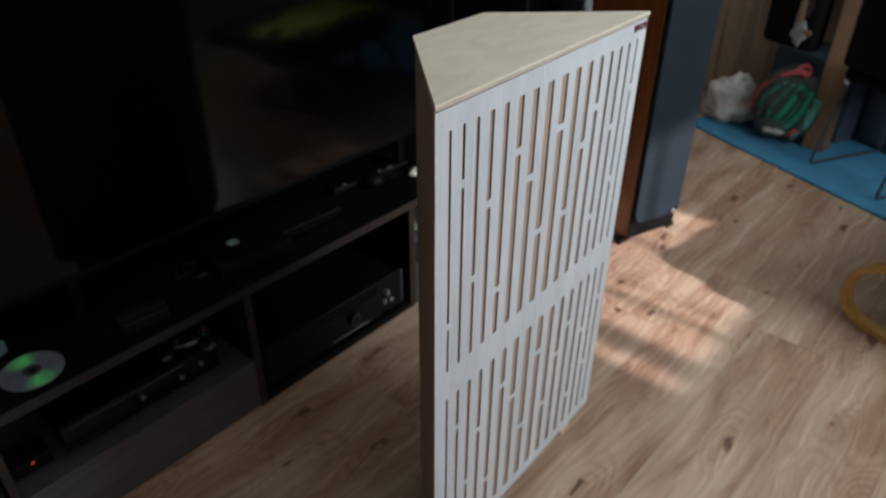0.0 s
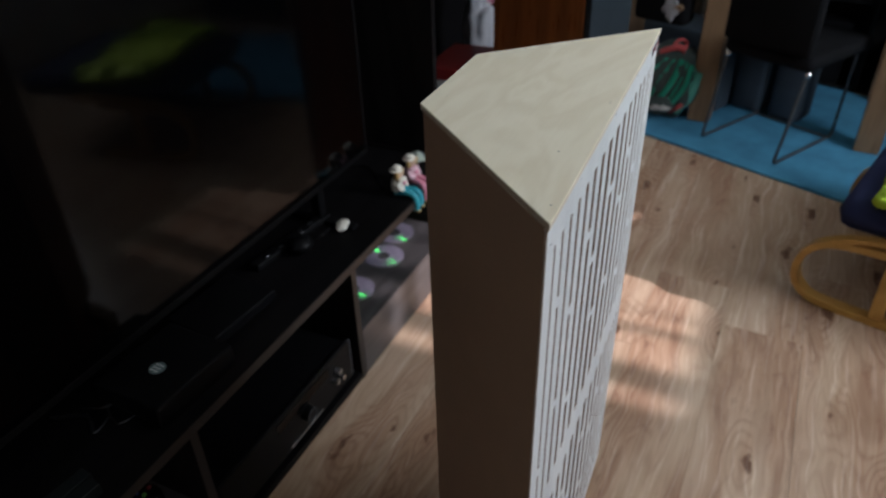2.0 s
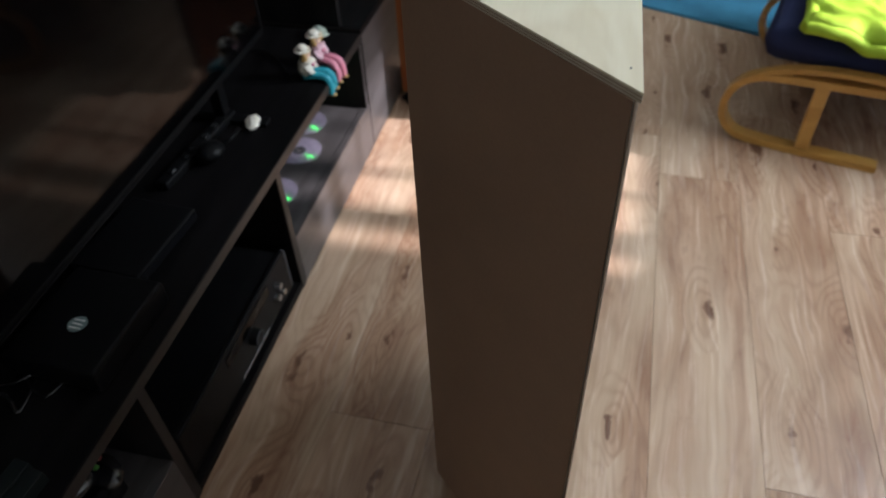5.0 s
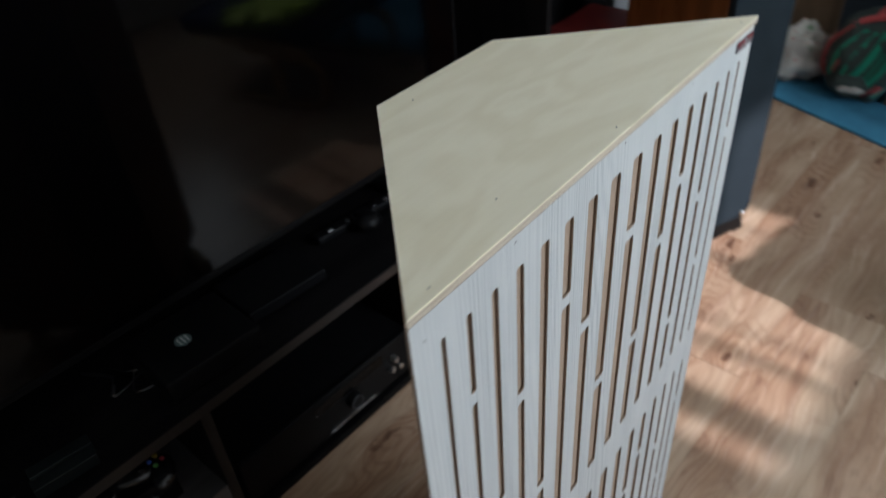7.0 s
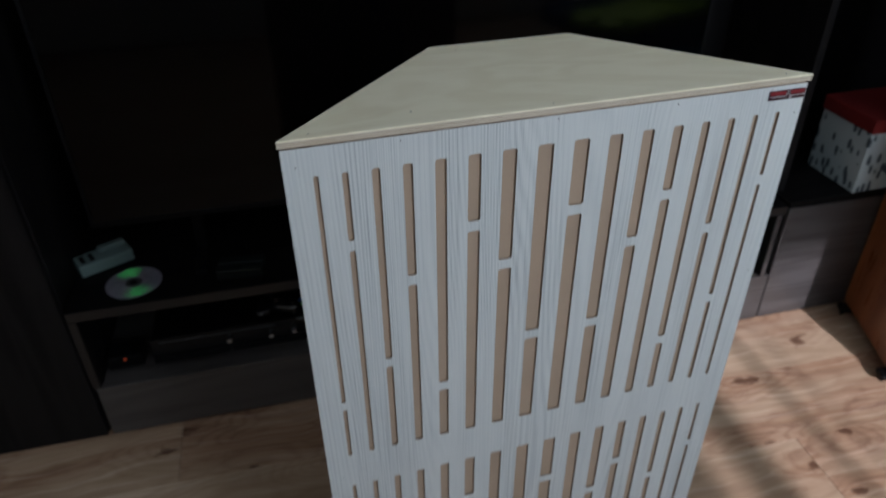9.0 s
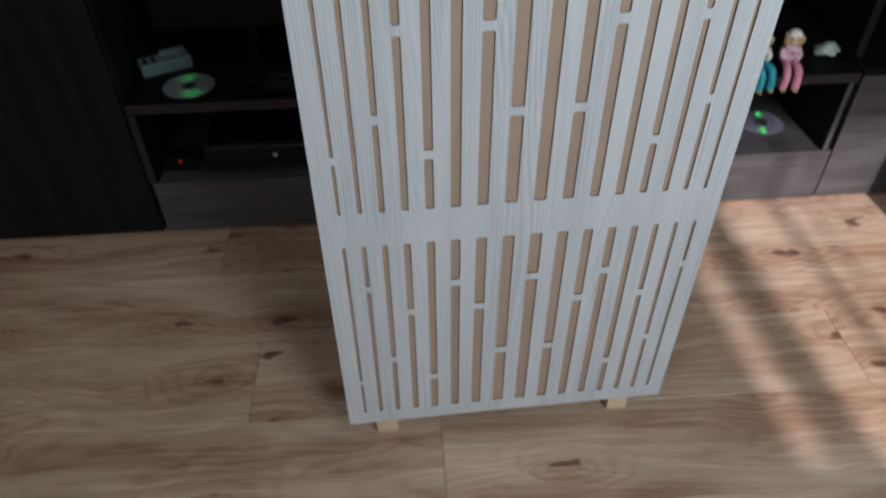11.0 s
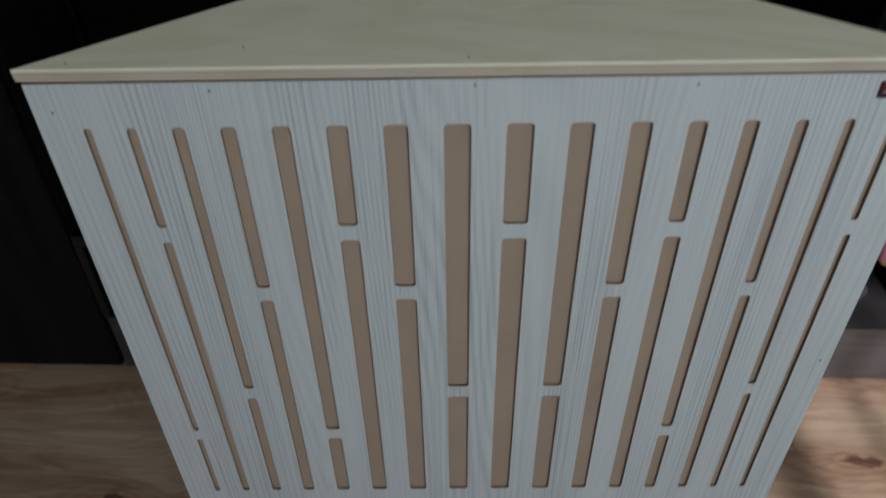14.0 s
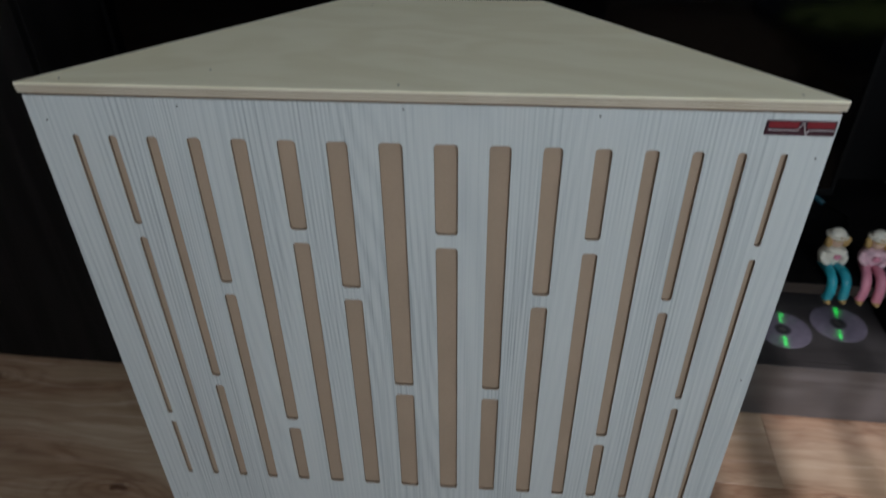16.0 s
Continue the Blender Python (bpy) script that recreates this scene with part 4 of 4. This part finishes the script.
def sitter(y, legs, top, rz):
    """A shelf-sitting doll: legs hang over the edge. One plain mesh with coloured faces."""
    bm = bmesh.new()

    def grown(index, make):
        old = set(bm.faces)
        make()
        for f in bm.faces:
            if f not in old:
                f.material_index = index
    for s in (-1, 1):
        grown(0, lambda: tube(bm, curve_path([(-0.02, s * 0.014, 0.016), (0.04, s * 0.019, 0.024), (0.076, s * 0.021, 0.012), (0.088, s * 0.022, -0.025), (0.085, s * 0.024, -0.052)]), 0.0155, 10))
        grown(3, lambda: ball(bm, (0.092, s * 0.024, -0.056), (0.018, 0.011, 0.008), 10))
        grown(1, lambda: tube(bm, curve_path([(-0.008, s * 0.026, 0.072), (0.012, s * 0.036, 0.05), (0.026, s * 0.018, 0.036)]), 0.009, 8))
    grown(1, lambda: ball(bm, (-0.01, 0, 0.049), (0.030, 0.039, 0.046), 18, 0.15, y * 9))
    grown(1, lambda: ball(bm, (0.004, 0, 0.078), (0.026, 0.034, 0.010), 14, 0.3, y * 5))
    grown(5, lambda: ball(bm, (0.022, 0.004, 0.060), (0.008, 0.012, 0.010), 10))
    grown(4, lambda: ball(bm, (-0.004, 0, 0.106), (0.021, 0.021, 0.023), 14))
    for s in (-1, 1):
        grown(3, lambda: ball(bm, (-0.002, s * 0.026, 0.100), (0.013, 0.012, 0.016), 10, 0.4, s * 3.0))
        grown(3, lambda: ball(bm, (0.002, s * 0.030, 0.112), (0.010, 0.010, 0.012), 8, 0.4, s * 7.0))
    grown(3, lambda: ball(bm, (0.010, 0, 0.119), (0.012, 0.018, 0.008), 10, 0.4))
    grown(2, lambda: ball(bm, (-0.012, 0, 0.122), (0.034, 0.034, 0.006), 18))
    grown(2, lambda: ball(bm, (-0.012, 0, 0.130), (0.022, 0.024, 0.016), 14))
    ob = solid("doll_figurine", bm, legs, FURN @ pose(-0.052, y, B_TOP, 0, 0, rz) @ Matrix.Scale(0.62, 4), "small ceramic sitting doll with hanging legs", "figurine", "sitting dolls", soft=True)
    for m in (top, M_CREAM, M_STRAW, M_SKIN, M_PINK):
        ob.data.materials.append(m)
    return ob


sitter(1.025, M_TEAL, M_CREAM, 6)
sitter(1.10, M_PINK, M_BLUSH, -8)

gift = thing("gift_box", FURN @ pose(-0.092, 1.576, U_TOP, 0, 0, 1), "patterned white gift box with red lid on the unit", "gift box")
part("box", new_box((-0.088, -0.122, 0.0), (0.088, 0.122, 0.168), 0.002), M_PAPER, gift, "white card with dark brush marks")
part("lid", new_box((-0.092, -0.126, 0.1685), (0.092, 0.126, 0.207), 0.003), M_RED, gift, "red card lid")
bag = thing("gift_bag", FURN @ pose(-0.2, 1.93, U_TOP, 0, 0, 15), "crumpled grey-white gift bag with pink tissue", "gift bag")


def crumpled(centre, radii, seed):
    bm = ball(bmesh.new(), centre, radii, 30, 0.3, seed)
    for v in bm.verts:
        d = v.co - Vector(centre)
        v.co += d * (0.35 * noise.noise(v.co * 14 + Vector((seed, 0, 0))) + 0.18 * noise.noise(v.co * 38))
    return bm


body = part("bag", crumpled((0, 0, 0.16), (0.055, 0.085, 0.15), 3.0), M_TISSUE, bag, soft=True)
body.data.transform(Matrix.Translation((0, 0, -min(v.co.z for v in body.data.vertices))))
part("tissue", crumpled((0.03, 0.05, 0.30), (0.04, 0.05, 0.035), 7.0), M_PINK, bag, "crumpled pink tissue", soft=True)
part("tissue", crumpled((0.0, -0.03, 0.37), (0.05, 0.075, 0.06), 9.0), M_TISSUE, bag, soft=True)
part("tissue", crumpled((0.0, -0.06, 0.47), (0.03, 0.03, 0.05), 11.0), M_TEAL, bag, "teal tissue", soft=True)
solid("shell_ornament", ball(bmesh.new(), (0, 0, 0.014), (0.02, 0.03, 0.0145), 14, 0.7, 5.0), M_SHELL, FURN @ pose(-0.10, 1.22, B_TOP), "pale ribbed shell ornament", "ornament", soft=True)

# ---- floorstanding loudspeaker ----
SP = pose(-0.256, 1.530, 0, 0, 0, -20.6)
spk = thing("floor_speaker", SP, "tall cherry veneer loudspeaker with dark grey grille", "loudspeaker")
SW, SD, SZ0, SZ1 = 0.111, 0.33, 0.03, 1.08
part("cabinet", new_box((-SD, -SW, SZ0), (-0.0075, SW, SZ1), 0.004), M_CHERRY, spk)
part("baffle", new_box((-0.0073, -SW + 0.002, SZ0 + 0.002), (-0.004, SW - 0.002, SZ1 - 0.002), 0.001), M_BLACK, spk)
bm = prism(bmesh.new(), rounded(-SW + 0.006, SW - 0.006, 0.092, SZ1 - 0.008, 0.035), -0.0035, 0.012)
bmesh.ops.transform(bm, matrix=Matrix(((0, 0, 1, 0), (1, 0, 0, 0), (0, 1, 0, 0), (0, 0, 0, 1))), verts=bm.verts)
part("grille", bm, M_GRILLE, spk, "dark grey cloth grille")
rim = [(0.0125, y, z) for y, z in rounded(-SW + 0.009, SW - 0.009, 0.095, 0.60, 0.035)[8:16]]
part("grille_rim", tube(bmesh.new(), rim, 0.0022, 8), M_BLACK, spk, "black lower rim of the grille", soft=True)
part("badge", ball(bmesh.new(), (0.012, 0.076, 0.106), (0.010, 0.010, 0.010), 20), M_CHROME, spk, "round chrome badge on the grille", soft=True)
for x in (-SD + 0.03, -0.03):
    for s in (-1, 1):
        bm = bmesh.new()
        box(bm, (x - 0.018, s * SW - 0.02, 0.014), (x + 0.018, s * SW + 0.02, 0.0298), 0.004)
        rod(bm, (x, s * (SW + 0.008), 0.0), (x, s * (SW + 0.008), 0.02), 0.006, 0.012, 14)
        part("foot", bm, M_BLACK, spk)

# ---- bentwood footstool with a hi-vis jacket ----
FS = pose(0.474, 1.472, 0, 0, 0, -17.5)
stool = thing("bentwood_footstool", FS, "bent beech footstool with navy cushion", "footstool")
for y in (0.0, 0.60):
    run = [(0.36, y, 0.014), (0.2, y, 0.012), (0.05, y, 0.012), (-0.03, y, 0.022), (-0.072, y, 0.06), (-0.082, y, 0.115), (-0.062, y, 0.175),
           (-0.01, y, 0.215), (0.08, y, 0.228), (0.2, y, 0.235), (0.32, y, 0.243)]
    part("bent_frame", sweep(bmesh.new(), curve_path(run, 6), 0.020, 0.010, (0, 1, 0)), M_BEECH, stool, soft=False)
    part("strut", new_box((0.138, y - 0.016, 0.022), (0.176, y + 0.016, 0.228), 0.004), M_BEECH, stool)
for y in (0.0, 0.60):
    run = [(-0.045, y, 0.196), (0.0, y, 0.226), (0.07, y, 0.252), (0.17, y, 0.268), (0.30, y, 0.272), (0.42, y, 0.266)]
    part("seat_rail", sweep(bmesh.new(), curve_path(run, 6), 0.017, 0.007, (0, 1, 0)), M_BEECH, stool, soft=False)
part("rail", new_box((0.14, 0.02, 0.19), (0.172, 0.58, 0.222), 0.003), M_BEECH, stool)
bm = new_box((-0.03, 0.02, 0.245), (0.70, 0.72, 0.345), 0.045)
part("cushion", bm, M_NAVY, stool, "thick navy cotton cushion", soft=True)
hv = thing("hi_vis_jacket", FS, "bright yellow high-visibility jacket thrown over the footstool", "jacket")


def jacket_z(x, y):
    far = noise.noise(Vector((x * 7, y * 5, 1.0))) * 0.02 + noise.noise(Vector(((x + y) * 16, (x - y) * 4, 2.0))) * 0.018 + noise.noise(Vector((x * 19, y * 12, 4.0))) * 0.007 + noise.noise(Vector((x * 45, y * 34, 9.0))) * 0.002
    return max(0.375, 0.392 + far + 0.009 * math.sin(x * 14 + y * 3)) - max(0.0, 0.02 - y) * 0.6


def jacket_xy(x, y):
    return x + 0.02 * noise.noise(Vector((y * 9, 3.0, 0.0))), y + 0.03 * noise.noise(Vector((x * 9, 0.0, 5.0)))


jacket = bmesh.new()
bmesh.ops.create_grid(jacket, x_segments=54, y_segments=54, size=0.5)
for v in jacket.verts:
    x, y = v.co.x * 0.32 + 0.225, v.co.y * 0.66 + 0.325
    v.co = (*jacket_xy(x, y), jacket_z(x, y))
body = part("body", jacket, M_HIVIS, hv, soft=True)
body.modifiers.new("thickness", "SOLIDIFY").thickness = 0.036
for run in ([(0.065 + 0.032 * i, -0.005) for i in range(11)], [(0.065, -0.005 + 0.06 * i) for i in range(12)]):
    pts = [(*jacket_xy(x, y), jacket_z(x, y) - 0.016) for x, y in run]
    part("hem", tube(bmesh.new(), curve_path(pts, 4), 0.017, 10), M_HIVIS, hv, "rolled hem of the jacket", soft=True)

# ---- far corner: mat, bags, table and chair ----
MT = pose(-0.60, 2.662, 0, 0, 0, -23.9)
solid("play_mat", new_box((0, 0, 0), (2.1, 1.1, 0.012), 0.004), M_MAT, MT, "light blue pile mat on the floor", "mat")
pack = thing("school_backpack", pose(-0.175, 2.735, 0.012, 0, 0, 6), "dark grey backpack with green bands and coral trim", "backpack")
SHELL, SHELL_R = Vector((0, 0, 0.165)), Vector((0.150, 0.105, 0.17))


def on_shell(u, v, out=1.0):
    """A point of the pack's hull: u degrees round from its front, v degrees up."""
    d = Vector((math.sin(radians(u)) * math.cos(radians(v)), -math.cos(radians(u)) * math.cos(radians(v)), math.sin(radians(v))))
    return SHELL + Vector([r * c * out for r, c in zip(SHELL_R, d)])


def pack_band(name, points, half, material, label=""):
    """A flat strip of cloth that follows the hull."""
    part(name, sweep(bmesh.new(), curve_path([on_shell(u, v, 1.035) for u, v in points], 6), half, 0.004, (0.93, 0.1, -0.35)), material, pack, label, soft=True)


hull = ball(bmesh.new(), SHELL, SHELL_R, 32, 0.12, 2.0)
for v in hull.verts:
    v.co += (v.co - SHELL) * (0.10 * noise.noise(v.co * 13) + 0.05 * noise.noise(v.co * 34))
    v.co.z = max(v.co.z, 0.0)
part("bag", hull, M_PACK, pack, soft=True)
for points, half, m in (([(-52, -20), (-38, 15), (-12, 46)], 0.007, M_GREEN), ([(-34, -28), (-18, 8), (4, 44)], 0.006, M_GREEN), ([(-18, -24), (4, 10), (22, 44)], 0.013, M_GREEN),
                        ([(4, -32), (24, 0), (42, 34)], 0.011, M_GREEN), ([(-4, -30), (14, 4), (33, 39)], 0.004, M_GREEN), ([(20, -44), (38, -12), (56, 22)], 0.020, M_MINT)):
    pack_band("stripe", points, half, m)
pack_band("trim", [(-60, -46), (-74, -12), (-66, 20), (-44, 44)], 0.006, M_CORAL, "coral piping")
pack_band("trim", [(-44, -14), (-34, 4), (-24, 22)], 0.003, M_CORAL, "thin coral line")
part("trim", sweep(bmesh.new(), curve_path([on_shell(-48, 46, 1.05), on_shell(-20, 60, 1.06), on_shell(18, 66, 1.07), on_shell(34, 58, 1.08)], 6), 0.013, 0.005, (0.2, 0.6, 0.75)), M_CORAL, pack, "wide coral top band", soft=True)
part("trim", sweep(bmesh.new(), [on_shell(16, -42, 1.05), on_shell(24, -32, 1.06), on_shell(30, -20, 1.06)], 0.018, 0.004, (0.9, 0.2, 0.3)), M_CORAL, pack, "coral corner patch", soft=True)
part("pocket", ball(bmesh.new(), (-0.03, -0.088, 0.085), (0.070, 0.026, 0.050), 16, 0.3), M_PACK, pack, soft=True)
part("print", ball(bmesh.new(), (-0.025, -0.112, 0.072), (0.042, 0.006, 0.014), 14, 0.7, 4.0), M_SACK, pack, "pale printed mark", soft=True)
part("handle", tube(bmesh.new(), curve_path([on_shell(-10, 78), (0.02, 0.0, 0.352), (0.05, 0.01, 0.340), on_shell(50, 66)]), 0.007), M_CORAL, pack, soft=True)
sack = thing("cloth_bag", pose(-0.44, 2.81, 0.0, 0, 0, 10), "slumped pale cloth bag with coloured print", "bag")
bm = ball(bmesh.new(), (0, 0, 0.11), (0.13, 0.10, 0.115), 48, 0.22, 6.0)
for v in bm.verts:
    v.co += v.co.normalized() * (0.028 * noise.noise(v.co * 15) + 0.020 * noise.noise(v.co * 36) + 0.008 * noise.noise(v.co * 80))
    v.co.z = max(v.co.z, 0.013)
part("bag", bm, M_PRINTSACK, sack, soft=True)
solid("storage_box", new_box((-0.22, -0.10, 0), (0.22, 0.16, 0.36), 0.01), M_DENIM, pose(-0.12, 3.02, 0.0, 0, 0, -24), "dark grey-blue storage box behind the backpack", "box")

table = thing("work_table", pose(0.31, 2.70, 0, 0, 0, -8), "brown wooden table on broad legs", "table")
for x in (-0.33, 0.36):
    for y in (0.0, 0.62):
        part("leg", new_box((x - 0.048, y - 0.048, 0.0125), (x + 0.048, y + 0.03, 0.72), 0.004), M_POST, table)
part("tabletop", new_box((-0.45, -0.06, 0.7205), (0.55, 0.70, 0.75), 0.004), M_POST, table)
blackbag = thing("hanging_bag", pose(-0.25, 2.80, 0.42, 0, 0, -20), "black bag with a coloured print hanging from the table", "bag")
part("bag", new_box((-0.13, -0.05, 0.0), (0.13, 0.05, 0.34), 0.03), M_CHAIR, blackbag, soft=True)
for x, z, rx, rz, m, words in ((0.055, 0.075, 0.034, 0.050, M_TISSUE, "pale shape of the print"), (0.092, 0.085, 0.022, 0.014, M_POST, "rust shape of the print"), (0.045, 0.165, 0.018, 0.055, M_WARDROBE, "tan shape of the print"),
                               (0.035, 0.262, 0.040, 0.030, M_MAGENTA, "magenta blossom of the print"), (-0.010, 0.255, 0.020, 0.030, M_SACK, "white shape of the print"), (0.078, 0.20, 0.012, 0.040, M_MAROON, "dark red line of the print")):
    part("print", ball(bmesh.new(), (x, -0.051, z), (rx, 0.0025, rz), 16, 0.7, x * 60 + z * 20), m, blackbag, words, soft=True)
part("strap", tube(bmesh.new(), curve_path([(-0.06, 0, 0.33), (0.02, 0.02, 0.36), (0.08, 0.0, 0.33)]), 0.01), M_CHAIR, blackbag, soft=True)

CH = pose(0.166, 2.443, 0.012, 0, 0, -30.5)
chair = thing("sled_chair", CH, "black upholstered chair on a thin metal sled base", "chair")
for s in (-1, 1):
    part("sled_leg", tube(bmesh.new(), [(s * 0.172 + 0.03, 0.03, 0.392), (s * 0.172, 0.0, 0.02), (s * 0.172, 0.01, 0.008), (s * 0.172, 0.42, 0.008), (s * 0.172, 0.43, 0.02), (s * 0.172 + 0.02, 0.40, 0.392)], 0.0065), M_LEG, chair)
    part("cap", ball(bmesh.new(), (s * 0.172 + 0.03, 0.028, 0.380), (0.012, 0.012, 0.014), 12), M_CHROME, chair, "chrome sleeve on the leg", soft=True)
part("seat", new_box((-0.15, 0.0, 0.390), (0.22, 0.46, 0.45), 0.022), M_CHAIR, chair, soft=True)
part("backrest", new_box((-0.15, -0.03, 0.4505), (0.22, 0.015, 0.95), 0.018), M_CHAIR, chair, soft=True)
part("cross_rod", rod(bmesh.new(), (-0.172, 0.40, 0.008), (0.172, 0.40, 0.008), 0.005, seg=8), M_LEG, chair)
jeans = thing("folded_jeans", pose(0.24, 2.86, 0.012, 0, 0, -24), "folded dark denim trousers in a heap under the table", "clothes")
for s in (-1, 1):
    part("trouser_leg", new_box((s * 0.09 - 0.075, 0.0, 0.0), (s * 0.09 + 0.075, 0.16, 0.34), 0.03), M_DENIM, jeans, soft=True)
part("waistband", new_box((-0.15, 0.02, 0.3405), (0.15, 0.14, 0.37), 0.01), M_DENIM, jeans, soft=True)
# Made-up dark shelves, added to cover the bright wall behind the table.
shelf = thing("dark_backdrop_shelves", pose(0.95, 3.30, 0, 0, 0, -8), "dark shelves with boxes standing in for unclear dark clutter", "bookcase")
part("back_board", new_box((-0.95, 0.26, 0.0), (0.95, 0.28, 1.3)), M_WENGE_TALL, shelf)
for x in (-0.95, -0.32, 0.31, 0.93):
    part("upright", new_box((x, 0.0, 0.0), (x + 0.02, 0.2595, 1.3), 0.001), M_WENGE_TALL, shelf)
for z in (0.0, 0.42, 0.84, 1.28):
    for x in (-0.9295, -0.2995, 0.3305):
        part("shelf", new_box((x, 0.01, z), (x + 0.609 - (0.01 if x > 0 else 0), 0.2595, z + 0.02), 0.001), M_WENGE_TALL, shelf)
for x, w, z, h, m in ((-0.85, 0.22, 0.02, 0.25, M_DENIM), (-0.55, 0.16, 0.02, 0.3, M_CHAIR), (-0.2, 0.3, 0.02, 0.22, M_PACK), (-0.86, 0.3, 0.44, 0.28, M_CHAIR), (-0.2, 0.2, 0.44, 0.25, M_DENIM), (0.4, 0.3, 0.02, 0.3, M_CHAIR)):
    solid("stored_box", new_box((x, 0.03, z), (x + w, 0.22, z + h), 0.006), m, pose(0.95, 3.30, 0, 0, 0, -8), "dark box standing in for unclear clutter", "box", "stored boxes")
robe = thing("wardrobe", pose(-0.62, 3.12, 0, 0, 0, -6), "brown wood-foil wardrobe with two plain doors", "wardrobe")
part("body", new_box((-0.50, 0.02, 0.0), (0.42, 0.55, 2.0), 0.003), M_WARDROBE, robe)
for x0, x1 in ((-0.498, -0.042), (-0.038, 0.418)):
    door = part("door", new_box((x0, 0.0, 0.06), (x1, 0.0195, 1.99), 0.003), M_WARDROBE, robe)
    part("handle", rod(bmesh.new(), ((-0.06 if x0 < -0.3 else -0.02), -0.02, 0.9), ((-0.06 if x0 < -0.3 else -0.02), -0.02, 1.05), 0.006, seg=10), M_STEEL, door)

# ---- floor boards ----
floor = thing("floor", ROOM, "knotty oak laminate floor boards", "floor", kind="structure")
PLANK_W, PLANK_L = 0.2185, 1.29


def plank_mesh(length, width):
    bm = new_box((-width / 2 + 0.0003, -length / 2 + 0.0004, -0.009), (width / 2 - 0.0003, length / 2 - 0.0004, 0.0))
    top = [e for e in bm.edges if all(abs(v.co.z) < 1e-6 for v in e.verts)]
    bmesh.ops.bevel(bm, geom=top, offset=0.0005, segments=1, affect="EDGES")
    mesh = bpy.data.meshes.new("plank")
    bm.to_mesh(mesh)
    bm.free()
    mesh.materials.append(M_OAK)
    return mesh


shared = {}
rng = random.Random(7)
x0 = 0.619 - PLANK_W * 5
while x0 < LX1:
    # the row under the trap's front has a butt joint there
    start = (0.204 - PLANK_L * 2 if abs(x0 - 0.619) < 0.01 else LY0 - rng.uniform(0.05, PLANK_L - 0.1))
    y = start
    while y < LY1:
        a, b = max(y, LY0), min(y + PLANK_L, LY1)
        if b - a > 0.05:
            key = round(b - a, 3)
            if key not in shared:
                shared[key] = plank_mesh(b - a, PLANK_W)
            ob = new("plank", shared[key])
            ob.parent = floor
            ob.location = (x0 + PLANK_W / 2, (a + b) / 2, 0)
        y += PLANK_L
    x0 += PLANK_W
